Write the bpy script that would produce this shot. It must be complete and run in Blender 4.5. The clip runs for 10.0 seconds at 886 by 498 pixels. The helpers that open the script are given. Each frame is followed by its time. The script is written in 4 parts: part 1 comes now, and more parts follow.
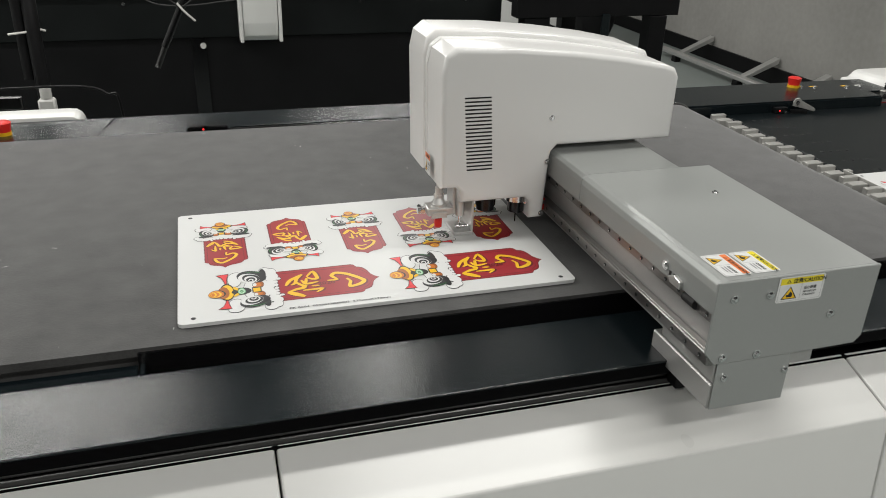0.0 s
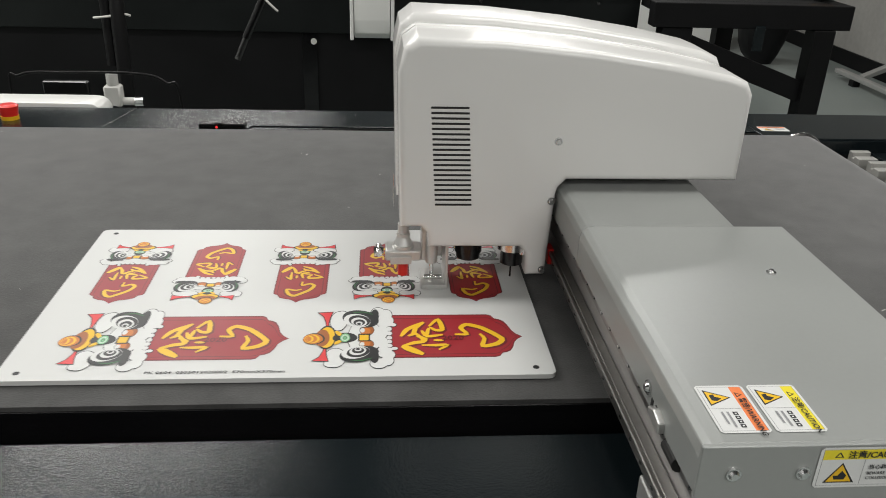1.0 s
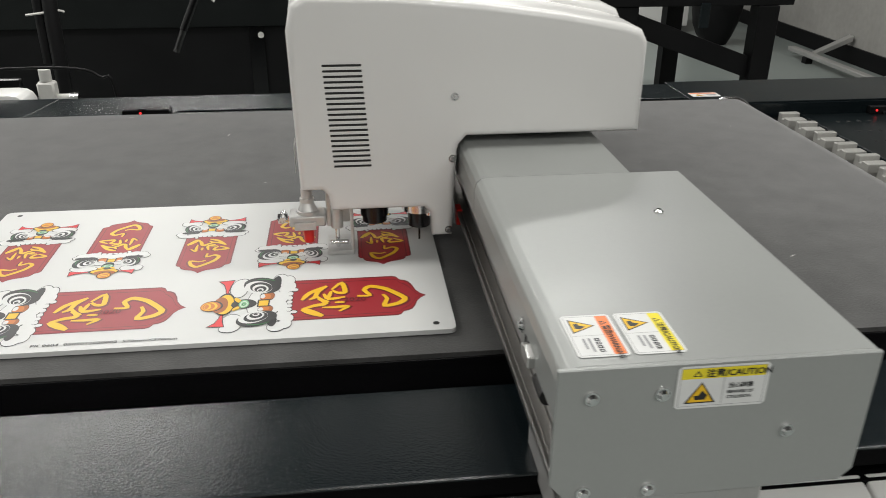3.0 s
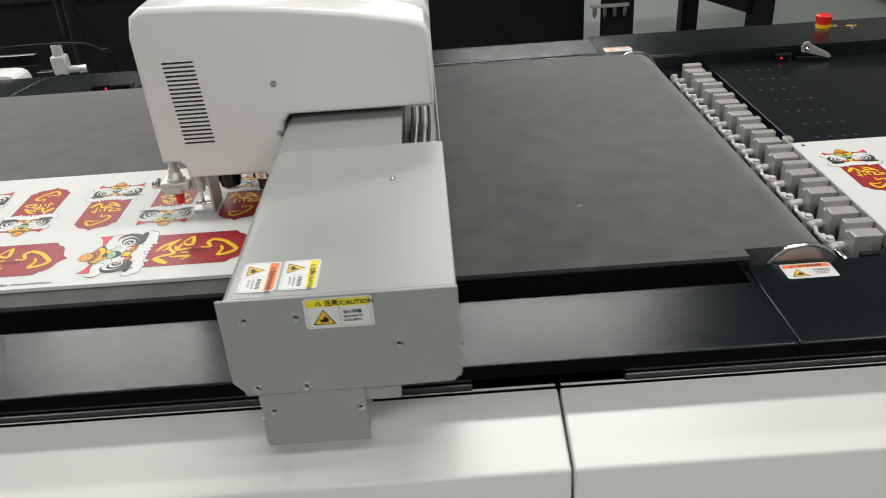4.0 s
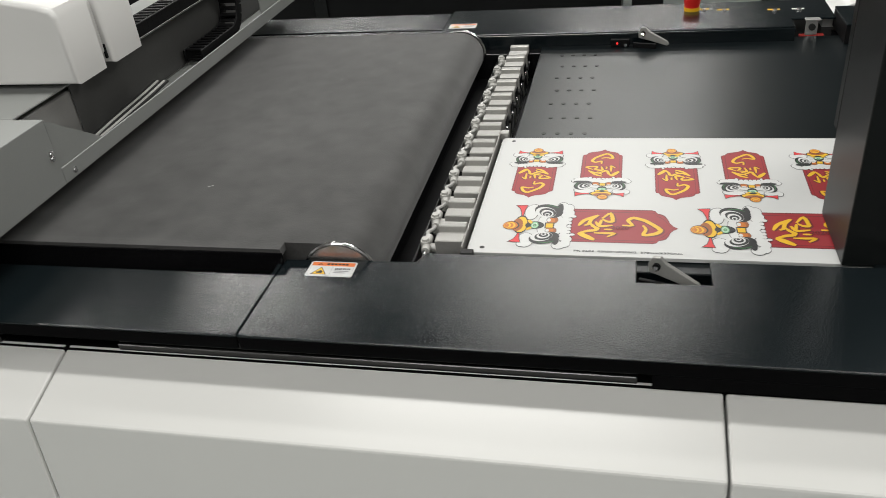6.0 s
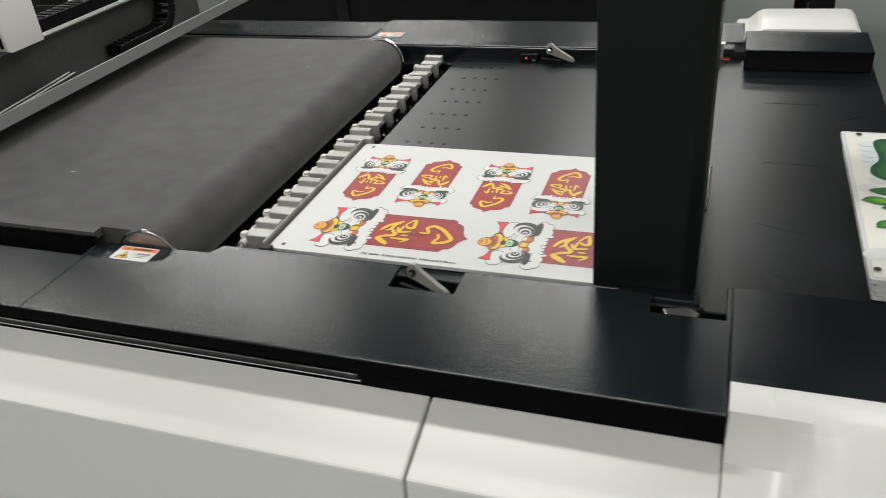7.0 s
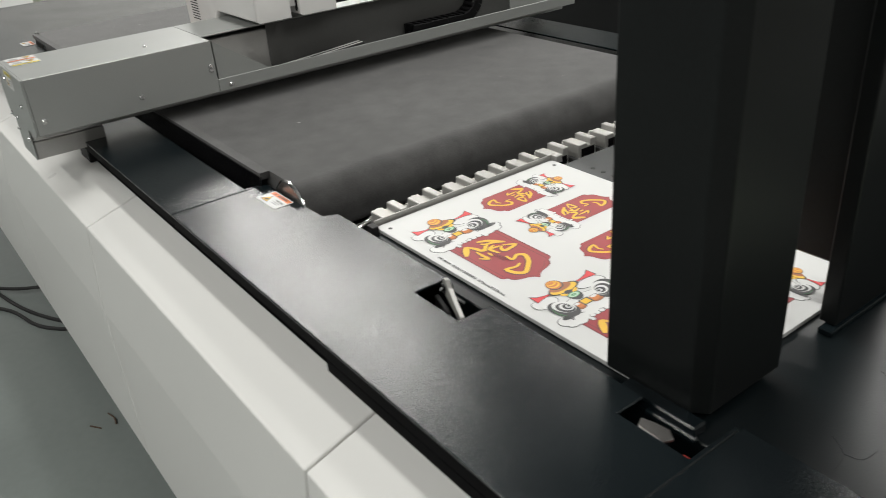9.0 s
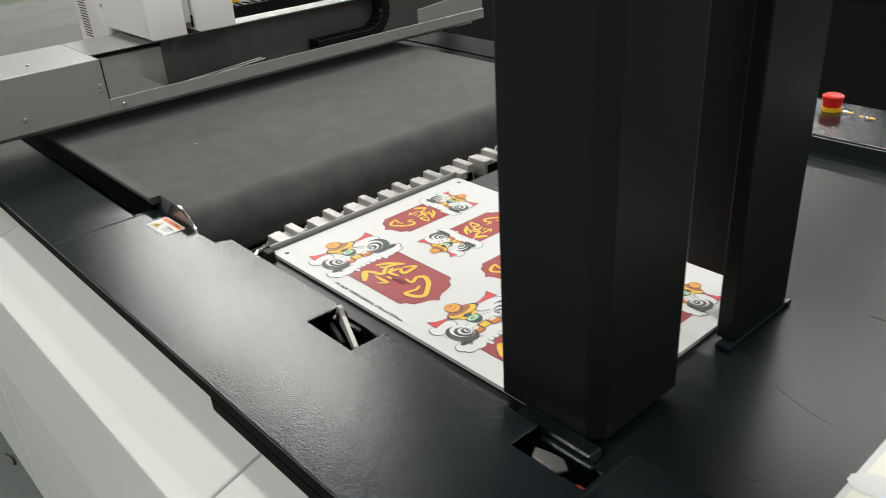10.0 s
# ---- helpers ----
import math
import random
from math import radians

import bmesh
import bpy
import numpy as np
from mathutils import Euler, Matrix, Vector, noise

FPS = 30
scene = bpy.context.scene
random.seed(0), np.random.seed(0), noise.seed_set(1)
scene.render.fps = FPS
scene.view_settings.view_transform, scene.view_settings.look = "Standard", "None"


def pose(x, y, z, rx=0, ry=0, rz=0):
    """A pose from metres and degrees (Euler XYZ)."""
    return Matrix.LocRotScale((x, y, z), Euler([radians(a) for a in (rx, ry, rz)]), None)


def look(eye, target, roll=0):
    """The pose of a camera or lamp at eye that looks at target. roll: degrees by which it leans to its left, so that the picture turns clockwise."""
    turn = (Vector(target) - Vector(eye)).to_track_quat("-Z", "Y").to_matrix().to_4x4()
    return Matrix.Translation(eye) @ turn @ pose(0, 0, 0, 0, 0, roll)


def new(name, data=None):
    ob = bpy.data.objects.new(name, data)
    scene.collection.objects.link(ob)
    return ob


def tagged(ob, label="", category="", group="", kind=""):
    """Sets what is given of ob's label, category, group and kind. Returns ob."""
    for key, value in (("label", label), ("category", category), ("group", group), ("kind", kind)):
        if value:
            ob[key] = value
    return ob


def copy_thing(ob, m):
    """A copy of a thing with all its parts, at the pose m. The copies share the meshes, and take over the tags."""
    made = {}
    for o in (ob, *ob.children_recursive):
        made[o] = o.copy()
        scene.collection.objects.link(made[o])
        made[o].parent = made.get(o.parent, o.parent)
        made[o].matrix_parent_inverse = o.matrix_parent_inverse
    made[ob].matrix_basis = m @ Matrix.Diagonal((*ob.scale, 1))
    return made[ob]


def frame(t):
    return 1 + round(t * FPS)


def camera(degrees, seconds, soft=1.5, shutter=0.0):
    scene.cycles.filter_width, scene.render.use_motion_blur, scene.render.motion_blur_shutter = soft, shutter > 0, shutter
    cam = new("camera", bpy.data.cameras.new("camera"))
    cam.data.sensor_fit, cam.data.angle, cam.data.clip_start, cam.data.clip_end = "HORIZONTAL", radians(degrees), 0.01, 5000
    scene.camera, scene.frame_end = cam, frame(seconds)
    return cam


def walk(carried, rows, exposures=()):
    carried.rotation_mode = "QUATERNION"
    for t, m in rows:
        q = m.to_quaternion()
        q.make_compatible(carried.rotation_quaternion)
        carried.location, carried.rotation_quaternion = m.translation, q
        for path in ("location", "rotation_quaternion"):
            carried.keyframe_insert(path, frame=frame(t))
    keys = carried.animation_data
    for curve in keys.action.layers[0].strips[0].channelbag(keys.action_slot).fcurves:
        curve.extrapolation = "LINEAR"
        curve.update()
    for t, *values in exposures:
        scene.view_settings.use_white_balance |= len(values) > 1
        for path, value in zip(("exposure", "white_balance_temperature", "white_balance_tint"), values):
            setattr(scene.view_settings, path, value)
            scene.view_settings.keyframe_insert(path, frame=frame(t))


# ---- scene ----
cam = camera(57.6, 10.0, soft=0.7, shutter=0.25)
PATH = [
    (0, (-0.489, -0.978, 1.411), (0.045, 0.748, 0.554), 1.8),
    (0.5, (-0.327, -0.837, 1.374), (0.046, 0.918, 0.49), 1.9),
    (1, (-0.166, -0.709, 1.331), (-0.007, 1.095, 0.483), 2.1),
    (1.5, (-0.135, -0.622, 1.188), (0.009, 1.232, 0.452), 2.4),
    (2, (-0.134, -0.61, 1.138), (0.052, 1.263, 0.46), 2.2),
    (3.3, (-0.017, -0.778, 1.326), (0.178, 0.999, 0.429), -0.5),
    (3.5, (0.057, -0.816, 1.338), (0.222, 0.956, 0.426), -1.4),
    (4, (0.254, -0.929, 1.389), (0.26, 0.815, 0.41), -3.9),
    (4.5, (0.423, -0.949, 1.397), (0.369, 0.754, 0.351), -4.6),
    (5, (0.665, -0.896, 1.4), (0.599, 0.796, 0.334), -4.1),
    (5.2, (0.749, -0.877, 1.402), (0.65, 0.815, 0.34), -4.4),
    (6.3, (1.203, -0.897, 1.409), (0.695, 0.723, 0.351), -5.9),
    (6.5, (1.259, -0.895, 1.406), (0.742, 0.727, 0.357), -5.4),
    (7, (1.5, -0.839, 1.4), (0.878, 0.756, 0.366), -5.5),
    (7.5, (1.709, -0.788, 1.393), (0.867, 0.722, 0.387), -7.0),
    (8, (1.765, -0.782, 1.391), (0.635, 0.594, 0.479), -6.6),
    (8.5, (1.813, -0.705, 1.389), (0.462, 0.459, 0.483), -4.7),
    (9, (1.854, -0.533, 1.354), (0.409, 0.484, 0.417), -4.5),
    (9.5, (1.908, -0.439, 1.33), (0.566, 0.699, 0.378), -3.6),
    (10, (1.854, -0.471, 1.346), (0.504, 0.683, 0.426), -3.7),
]
EXPOSURES = [(0, -0.04), (1, -0.10), (2, -0.01), (3.5, 0.0), (4.5, 0.05), (5, -0.01), (6.5, -0.06), (7.5, -0.03), (8, 0.03), (8.5, 0.02), (10, 0.05)]
walk(cam, [(t, look(eye, target, roll)) for t, eye, target, roll in PATH], EXPOSURES)

# ---- world and lamps ----
world = bpy.data.worlds.new("world")
scene.world = world
world.use_nodes = True
world.node_tree.nodes["Background"].inputs["Color"].default_value = (0.9, 0.95, 1.0, 1)
world.node_tree.nodes["Background"].inputs["Strength"].default_value = 0.02
# the pair at y -3.8 is unseen, added to brighten the front faces
LAMPS = [(-1.75, 1.42), (-3.2, 1.42), (0.6, 0.3), (2.8, 1.3), (-3.8, 3.05), (-1.6, 3.05), (0.8, 3.05), (-1.5, 4.8), (1.0, 4.8), (-1.4, 6.55), (1.2, 6.55),
         (-2.2, -2.2), (0.6, -2.2), (2.8, -2.2), (-0.9, -3.8), (1.8, -3.8)]
LAMP_Z = 3.05
BRIGHT = {(-1.75, 1.42): 35, (-3.2, 1.42): 38, (-1.6, 3.05): 36, (-3.8, 3.05): 36}
for lx, ly in LAMPS:
    tube = bpy.data.lights.new("tube_light", "AREA")
    tube.shape, tube.size, tube.size_y = "RECTANGLE", 1.4, 0.16
    tube.energy = BRIGHT.get((lx, ly), 31)
    tube.color = (1.0, 0.988, 0.95)
    lamp = new("tube_light", tube)
    lamp.matrix_world = pose(lx, ly, LAMP_Z - 0.045)


# ---- materials ----
def mat(name, base, rough=0.5, metal=0.0, spread=0.12, scale=6.0, fine=120.0, bump=0.0, coat=0.0, rough_spread=0.03, ior=1.45, spec=0.5):
    """A painted, metal or plastic surface: colour varied at two scales, fine relief, uneven gloss."""
    m = bpy.data.materials.new(name)
    m.use_nodes = True
    nt = m.node_tree
    b = nt.nodes["Principled BSDF"]
    b.inputs["Metallic"].default_value = metal
    b.inputs["IOR"].default_value = ior
    b.inputs["Specular IOR Level"].default_value = spec
    b.inputs["Coat Weight"].default_value = coat
    b.inputs["Coat Roughness"].default_value = 0.12
    geo = nt.nodes.new("ShaderNodeTexCoord")
    n1 = nt.nodes.new("ShaderNodeTexNoise")
    n1.inputs["Scale"].default_value, n1.inputs["Detail"].default_value = scale, 4
    n2 = nt.nodes.new("ShaderNodeTexNoise")
    n2.inputs["Scale"].default_value, n2.inputs["Detail"].default_value = fine, 3
    for n in (n1, n2):
        nt.links.new(geo.outputs["Object"], n.inputs["Vector"])
    add = nt.nodes.new("ShaderNodeMath")
    add.operation = "MULTIPLY_ADD"
    nt.links.new(n2.outputs["Fac"], add.inputs[0])
    add.inputs[1].default_value = 0.5
    nt.links.new(n1.outputs["Fac"], add.inputs[2])
    ramp = nt.nodes.new("ShaderNodeMapRange")
    ramp.inputs["From Min"].default_value, ramp.inputs["From Max"].default_value = 0.45, 1.05
    ramp.inputs["To Min"].default_value, ramp.inputs["To Max"].default_value = 1 - spread, 1 + spread
    nt.links.new(add.outputs[0], ramp.inputs["Value"])
    mul = nt.nodes.new("ShaderNodeVectorMath")
    mul.operation = "SCALE"
    mul.inputs[0].default_value = base
    nt.links.new(ramp.outputs[0], mul.inputs["Scale"])
    nt.links.new(mul.outputs[0], b.inputs["Base Color"])
    rr = nt.nodes.new("ShaderNodeMapRange")
    rr.inputs["From Min"].default_value, rr.inputs["From Max"].default_value = 0.3, 0.7
    rr.inputs["To Min"].default_value = max(rough - rough_spread, 0.02)
    rr.inputs["To Max"].default_value = min(rough + rough_spread, 1.0)
    nt.links.new(n1.outputs["Fac"], rr.inputs["Value"])
    nt.links.new(rr.outputs[0], b.inputs["Roughness"])
    if bump:
        bp = nt.nodes.new("ShaderNodeBump")
        bp.inputs["Strength"].default_value, bp.inputs["Distance"].default_value = bump, 0.001
        nt.links.new(n2.outputs["Fac"], bp.inputs["Height"])
        nt.links.new(bp.outputs["Normal"], b.inputs["Normal"])
    return m


M_BLACK = mat("black_powder_coat", (0.0055, 0.0088, 0.0104), 0.18, spread=0.2, fine=480, bump=0.27, rough_spread=0.02)
M_BED = mat("black_bed_coat", (0.0045, 0.007, 0.008), 0.29, spread=0.25, fine=420, bump=0.07, rough_spread=0.012, spec=0.36)
# black steel darkened further, the shade under the front plate put into its colour
M_GAP_SHADE = mat("black_steel_gap_shade", (0.0025, 0.0025, 0.0028), 0.6, spread=0.2, fine=200, spec=0.03)
M_BLACK_DULL = mat("black_painted_steel", (0.005, 0.005, 0.0055), 0.5, spread=0.2, fine=300, spec=0.2)
M_SATIN = mat("black_satin_steel", (0.0075, 0.0088, 0.0088), 0.36, spread=0.3, scale=3, fine=200, spec=0.28)
M_BLACK_GLOSS = mat("black_gloss_steel", (0.005, 0.005, 0.0055), 0.2, spread=0.2, fine=60)
M_BELT = mat("grey_felt_belt", (0.046, 0.0455, 0.0445), 0.95, spread=0.42, scale=20, fine=450, bump=0.3)
M_BELT.node_tree.nodes["Principled BSDF"].inputs["Sheen Weight"].default_value = 0.35
M_BELT.node_tree.nodes["Principled BSDF"].inputs["Specular IOR Level"].default_value = 0.2
M_WHITE = mat("white_plastic_cover", (0.66, 0.66, 0.64), 0.3, spread=0.012, scale=1.5, fine=9)
M_HOUSING = mat("white_gloss_housing", (0.69, 0.685, 0.67), 0.18, spread=0.01, scale=2, fine=12)
M_GREY = mat("grey_painted_aluminium", (0.30, 0.31, 0.30), 0.34, metal=0.2, spread=0.03, fine=300)
M_ALU = mat("bare_aluminium", (0.56, 0.555, 0.54), 0.38, metal=0.75, spread=0.08, fine=300)
M_STEEL = mat("polished_steel", (0.72, 0.72, 0.72), 0.18, metal=1.0, spread=0.05)
M_RAIL = mat("oiled_rail_steel", (0.09, 0.09, 0.09), 0.32, metal=1.0, spread=0.1)
M_TRACK = mat("ground_steel_track", (0.27, 0.26, 0.25), 0.3, metal=0.9, spread=0.12, fine=200)
M_PANEL = mat("dark_grey_panel_paint", (0.07, 0.07, 0.068), 0.45, spread=0.1, fine=200)
M_BEAM = mat("grey_anodised_beam", (0.42, 0.415, 0.405), 0.4, metal=0.6, spread=0.06, fine=300)
M_BLOCK = mat("machined_aluminium", (0.40, 0.395, 0.375), 0.42, metal=0.45, spread=0.1, fine=300)
M_NYLON = mat("greyish_nylon_fitting", (0.52, 0.515, 0.49), 0.35, spread=0.06)
M_PLASTIC = mat("white_nylon", (0.6, 0.59, 0.56), 0.4, spread=0.05)
M_CLEAR = mat("translucent_tubing", (0.5, 0.5, 0.48), 0.2, spread=0.05)
M_SHEET = mat("white_foam_board", (0.565, 0.57, 0.56), 0.42, spread=0.012, fine=300)
M_RED = mat("red_plastic", (0.62, 0.02, 0.015), 0.35, spread=0.05)
M_DULLRED = mat("dull_red_paint", (0.30, 0.02, 0.015), 0.5, spread=0.1)
M_YELLOW = mat("yellow_plastic", (0.7, 0.4, 0.01), 0.4, spread=0.05)
M_RUBBER = mat("black_rubber", (0.014, 0.014, 0.014), 0.6, spread=0.15)
M_FLOOR = mat("grey_green_epoxy_floor", (0.2, 0.225, 0.215), 0.3, spread=0.08, scale=2.0, fine=40, bump=0.05)
M_TWIG = mat("brown_scrap", (0.09, 0.055, 0.035), 0.8, spread=0.2)
M_WALL = mat("grey_cement_wall", (0.27, 0.265, 0.25), 0.8, spread=0.16, scale=1.6, fine=25, bump=0.25)
M_DARKWALL = mat("dark_grey_wall_paint", (0.16, 0.16, 0.158), 0.8, spread=0.15, scale=1.5, fine=20)
M_CEIL = mat("white_wall_paint", (0.7, 0.7, 0.69), 0.9, spread=0.04)
M_DARKCEIL = mat("dark_grey_ceiling_paint", (0.06, 0.06, 0.062), 0.9, spread=0.1)
M_BINGREEN = mat("pale_green_plastic", (0.58, 0.63, 0.52), 0.45, spread=0.05)


def ink(name, rgb):
    return mat("ink_" + name, rgb, 0.4, spread=0.05, fine=260)


INK = {
    "red": ink("red", (0.285, 0.017, 0.024)), "maroon": ink("maroon", (0.13, 0.012, 0.016)),
    "scarlet": ink("scarlet", (0.62, 0.035, 0.04)), "yellow": ink("yellow", (0.72, 0.43, 0.015)),
    "orange": ink("orange", (0.5, 0.15, 0.018)), "black": ink("black", (0.016, 0.016, 0.017)),
    "white": ink("white", (0.61, 0.615, 0.605)), "green": ink("green", (0.2, 0.46, 0.24)),
    "dark_leaf": ink("dark_leaf", (0.02, 0.11, 0.03)),
    "lemon": ink("lemon", (0.72, 0.6, 0.03)), "pale": ink("pale", (0.6, 0.66, 0.72)),
    "cream": ink("cream", (0.7, 0.7, 0.63)), "brown": ink("brown", (0.3, 0.09, 0.02)),
    "warn_orange": ink("warn_orange", (0.75, 0.2, 0.06)), "grey": ink("grey", (0.25, 0.25, 0.26)),
}
for i in range(12):
    f = i / 11
    low, high = ((0.012, 0.075, 0.03), (0.085, 0.34, 0.02)) if f < 0.5 else ((0.085, 0.34, 0.02), (0.36, 0.50, 0.015))
    g = f * 2 if f < 0.5 else f * 2 - 1
    INK["green_%s" % "abcdefghijkl"[i]] = ink("green_%s" % "abcdefghijkl"[i], tuple(a + (b - a) * g for a, b in zip(low, high)))
INKS = list(INK)
GREENS = ["green_%s" % c for c in "abcdefghijkl"]


# ---- builders ----
def thing(name, at, label, category, group="", kind=""):
    ob = new(name)
    ob.empty_display_size = 0.05
    ob.location = at
    return tagged(ob, label, category, group, kind)


def part(name, bm, material, parent=None, label="", smooth=False):
    me = bpy.data.meshes.new(name)
    bmesh.ops.recalc_face_normals(bm, faces=bm.faces)
    if smooth:
        for f in bm.faces:
            f.smooth = True
    bm.to_mesh(me)
    bm.free()
    for m in (material if isinstance(material, (list, tuple)) else [material]):
        me.materials.append(m)
    if smooth:
        me.set_sharp_from_angle(angle=radians(38))
    ob = new(name, me)
    if parent is not None:
        ob.parent = parent
        if parent.data is None:
            ob.matrix_parent_inverse = Matrix.Translation(-parent.location)
    return tagged(ob, label)


def structure(name, bm, material, label, category):
    return tagged(part(name, bm, material), label, category, kind="structure")


def rounded(bm, r, segments=2):
    if r:
        bmesh.ops.bevel(bm, geom=list(bm.edges), offset=r, segments=segments, affect="EDGES", profile=0.5)
    return bm


def box(x0, x1, y0, y1, z0, z1, r=0.0015, segments=1):
    bm = bmesh.new()
    bmesh.ops.create_cube(bm, size=1)
    for v in bm.verts:
        v.co = ((x0 + x1) / 2 + v.co.x * (x1 - x0), (y0 + y1) / 2 + v.co.y * (y1 - y0), (z0 + z1) / 2 + v.co.z * (z1 - z0))
    return rounded(bm, r, segments)


def prism(points, axis, a, b, r=0.0, segments=2):
    """A polygon drawn across an axis and pushed along it from a to b."""
    bm = bmesh.new()

    def at(p, c):
        return {"x": (c, p[0], p[1]), "y": (p[0], c, p[1]), "z": (p[0], p[1], c)}[axis]
    va = [bm.verts.new(at(p, a)) for p in points]
    vb = [bm.verts.new(at(p, b)) for p in points]
    n = len(points)
    bm.faces.new(va)
    bm.faces.new(vb[::-1])
    for i in range(n):
        bm.faces.new((va[i], vb[i], vb[(i + 1) % n], va[(i + 1) % n]))
    bmesh.ops.recalc_face_normals(bm, faces=bm.faces)
    return rounded(bm, r, segments)


def rod(p, q, r, n=12, r2=None):
    p, q = Vector(p), Vector(q)
    bm = bmesh.new()
    bmesh.ops.create_cone(bm, cap_ends=True, segments=n, radius1=r, radius2=r if r2 is None else r2, depth=(q - p).length)
    turn = (q - p).to_track_quat("Z", "Y").to_matrix().to_4x4()
    bmesh.ops.transform(bm, matrix=Matrix.Translation((p + q) / 2) @ turn, verts=bm.verts)
    return bm


def tube(points, r, n=8, steps=6):
    """A hose or wire along a smooth line through the points."""
    pts = [Vector(p) for p in points]
    line = []
    for i in range(len(pts) - 1):
        a, b, c, d = pts[max(i - 1, 0)], pts[i], pts[i + 1], pts[min(i + 2, len(pts) - 1)]
        for k in range(steps):
            t = k / steps
            line.append(0.5 * (2 * b + (c - a) * t + (2 * a - 5 * b + 4 * c - d) * t * t + (3 * b - a - 3 * c + d) * t ** 3))
    line.append(pts[-1])
    bm = bmesh.new()
    rings = []
    for i, p in enumerate(line):
        way = line[min(i + 1, len(line) - 1)] - line[max(i - 1, 0)]
        q = way.to_track_quat("Z", "Y")
        rings.append([bm.verts.new(p + q @ Vector((r * math.cos(2 * math.pi * k / n), r * math.sin(2 * math.pi * k / n), 0))) for k in range(n)])
    for u, w in zip(rings, rings[1:]):
        for k in range(n):
            bm.faces.new((u[k], u[(k + 1) % n], w[(k + 1) % n], w[k]))
    bm.faces.new(rings[0][::-1])
    bm.faces.new(rings[-1])
    return bm


def join(*bms):
    out = bmesh.new()
    for b in bms:
        me = bpy.data.meshes.new("tmp")
        b.to_mesh(me)
        b.free()
        out.from_mesh(me)
        bpy.data.meshes.remove(me)
    return out


def screw(at, normal, parent, r=0.0045):
    n = Vector(normal)
    p = Vector(at)
    bm = join(rod(p, p + n * 0.0016, r * 1.15, 14), rod(p + n * 0.0012, p + n * 0.0038, r * 0.95, 14, r * 0.55))
    return part("screw", bm, M_STEEL, parent)


class Art:
    """Flat printed shapes, laid on a plane in thin layers of ink."""

    def __init__(self, place):
        self.bm, self.place, self.level = bmesh.new(), place, 0

    def poly(self, colour, pts):
        self.level += 1
        vs = [self.bm.verts.new(self.place(x, y, self.level)) for x, y in pts]
        try:
            f = self.bm.faces.new(vs)
        except ValueError:
            return
        f.material_index = INKS.index(colour)
        if len(pts) > 4:
            f.normal_update()
            bmesh.ops.triangulate(self.bm, faces=[f])

    def shaded(self, colours, pts, focus):
        """A soft-edged outline filled with ever smaller shapes that run from the first colour to the last round a focus."""
        v = [Vector(p) for p in pts]
        n = len(v)
        line = []
        for i in range(n):
            a, b, c, d = v[i - 1], v[i], v[(i + 1) % n], v[(i + 2) % n]
            for t in (0, 0.25, 0.5, 0.75):
                line.append(0.5 * (2 * b + (c - a) * t + (2 * a - 5 * b + 4 * c - d) * t * t + (3 * b - a - 3 * c + d) * t ** 3))
        f = Vector(focus)
        for k, col in enumerate(colours):
            g = 1 - k / len(colours) * 0.94
            self.poly(col, [tuple(f + (p - f) * g) for p in line])

    def blob(self, colour, x, y, rx, ry, turn=0.0, n=20):
        c, s = math.cos(turn), math.sin(turn)
        pts = []
        for k in range(n):
            a = 2 * math.pi * k / n
            u, v = rx * math.cos(a), ry * math.sin(a)
            pts.append((x + c * u - s * v, y + s * u + c * v))
        self.poly(colour, pts)

    def stroke(self, colour, pts, w, ends=0.5):
        """A brush stroke along a bent line, thinner at its ends."""
        pts = [Vector(p) for p in pts]
        fine = []
        for i in range(len(pts) - 1):
            a, b, c, d = pts[max(i - 1, 0)], pts[i], pts[i + 1], pts[min(i + 2, len(pts) - 1)]
            for k in range(4):
                t = k / 4
                fine.append(0.5 * (2 * b + (c - a) * t * 0.7 + (2 * a - 5 * b + 4 * c - d) * t * t * 0.7 + (3 * b - a - 3 * c + d) * t ** 3 * 0.7 + (2 * (c - b) * t) * 0.3))
        fine.append(pts[-1])
        left, right = [], []
        n = len(fine) - 1
        for i, p in enumerate(fine):
            way = (fine[min(i + 1, n)] - fine[max(i - 1, 0)]).normalized()
            h = w / 2 * (ends + (1 - ends) * min(1, 3 * min(i, n - i) / n))
            left.append(p + Vector((-way.y, way.x)) * h)
            right.append(p - Vector((-way.y, way.x)) * h)
        self.level += 1
        va = [self.bm.verts.new(self.place(p.x, p.y, self.level)) for p in left]
        vb = [self.bm.verts.new(self.place(p.x, p.y, self.level)) for p in right]
        for i in range(n):
            f = self.bm.faces.new((va[i], va[i + 1], vb[i + 1], vb[i]))
            f.material_index = INKS.index(colour)

    def done(self, name, parent, label=""):
        me = bpy.data.meshes.new(name)
        self.bm.to_mesh(me)
        self.bm.free()
        for k in INKS:
            me.materials.append(INK[k])
        ob = new(name, me)
        ob.parent = parent
        if parent.data is None:
            ob.matrix_parent_inverse = Matrix.Translation(-parent.location)
        return tagged(ob, label)


def words(text, size, m, material, parent, name="lettering", align="LEFT"):
    """Flat lettering in the built-in font, turned into a mesh."""
    cu = bpy.data.curves.new(name, "FONT")
    cu.body, cu.size, cu.align_x = text, size, align
    cu.resolution_u = 2
    cu.offset = size * 0.02
    tmp = new("tmp", cu)
    me = bpy.data.meshes.new_from_object(tmp.evaluated_get(bpy.context.evaluated_depsgraph_get()))
    bpy.data.objects.remove(tmp)
    me.transform(m)
    me.materials.clear()
    me.materials.append(material)
    ob = new(name, me)
    ob.parent = parent
    if parent.data is None:
        ob.matrix_parent_inverse = Matrix.Translation(-parent.location)
    return ob


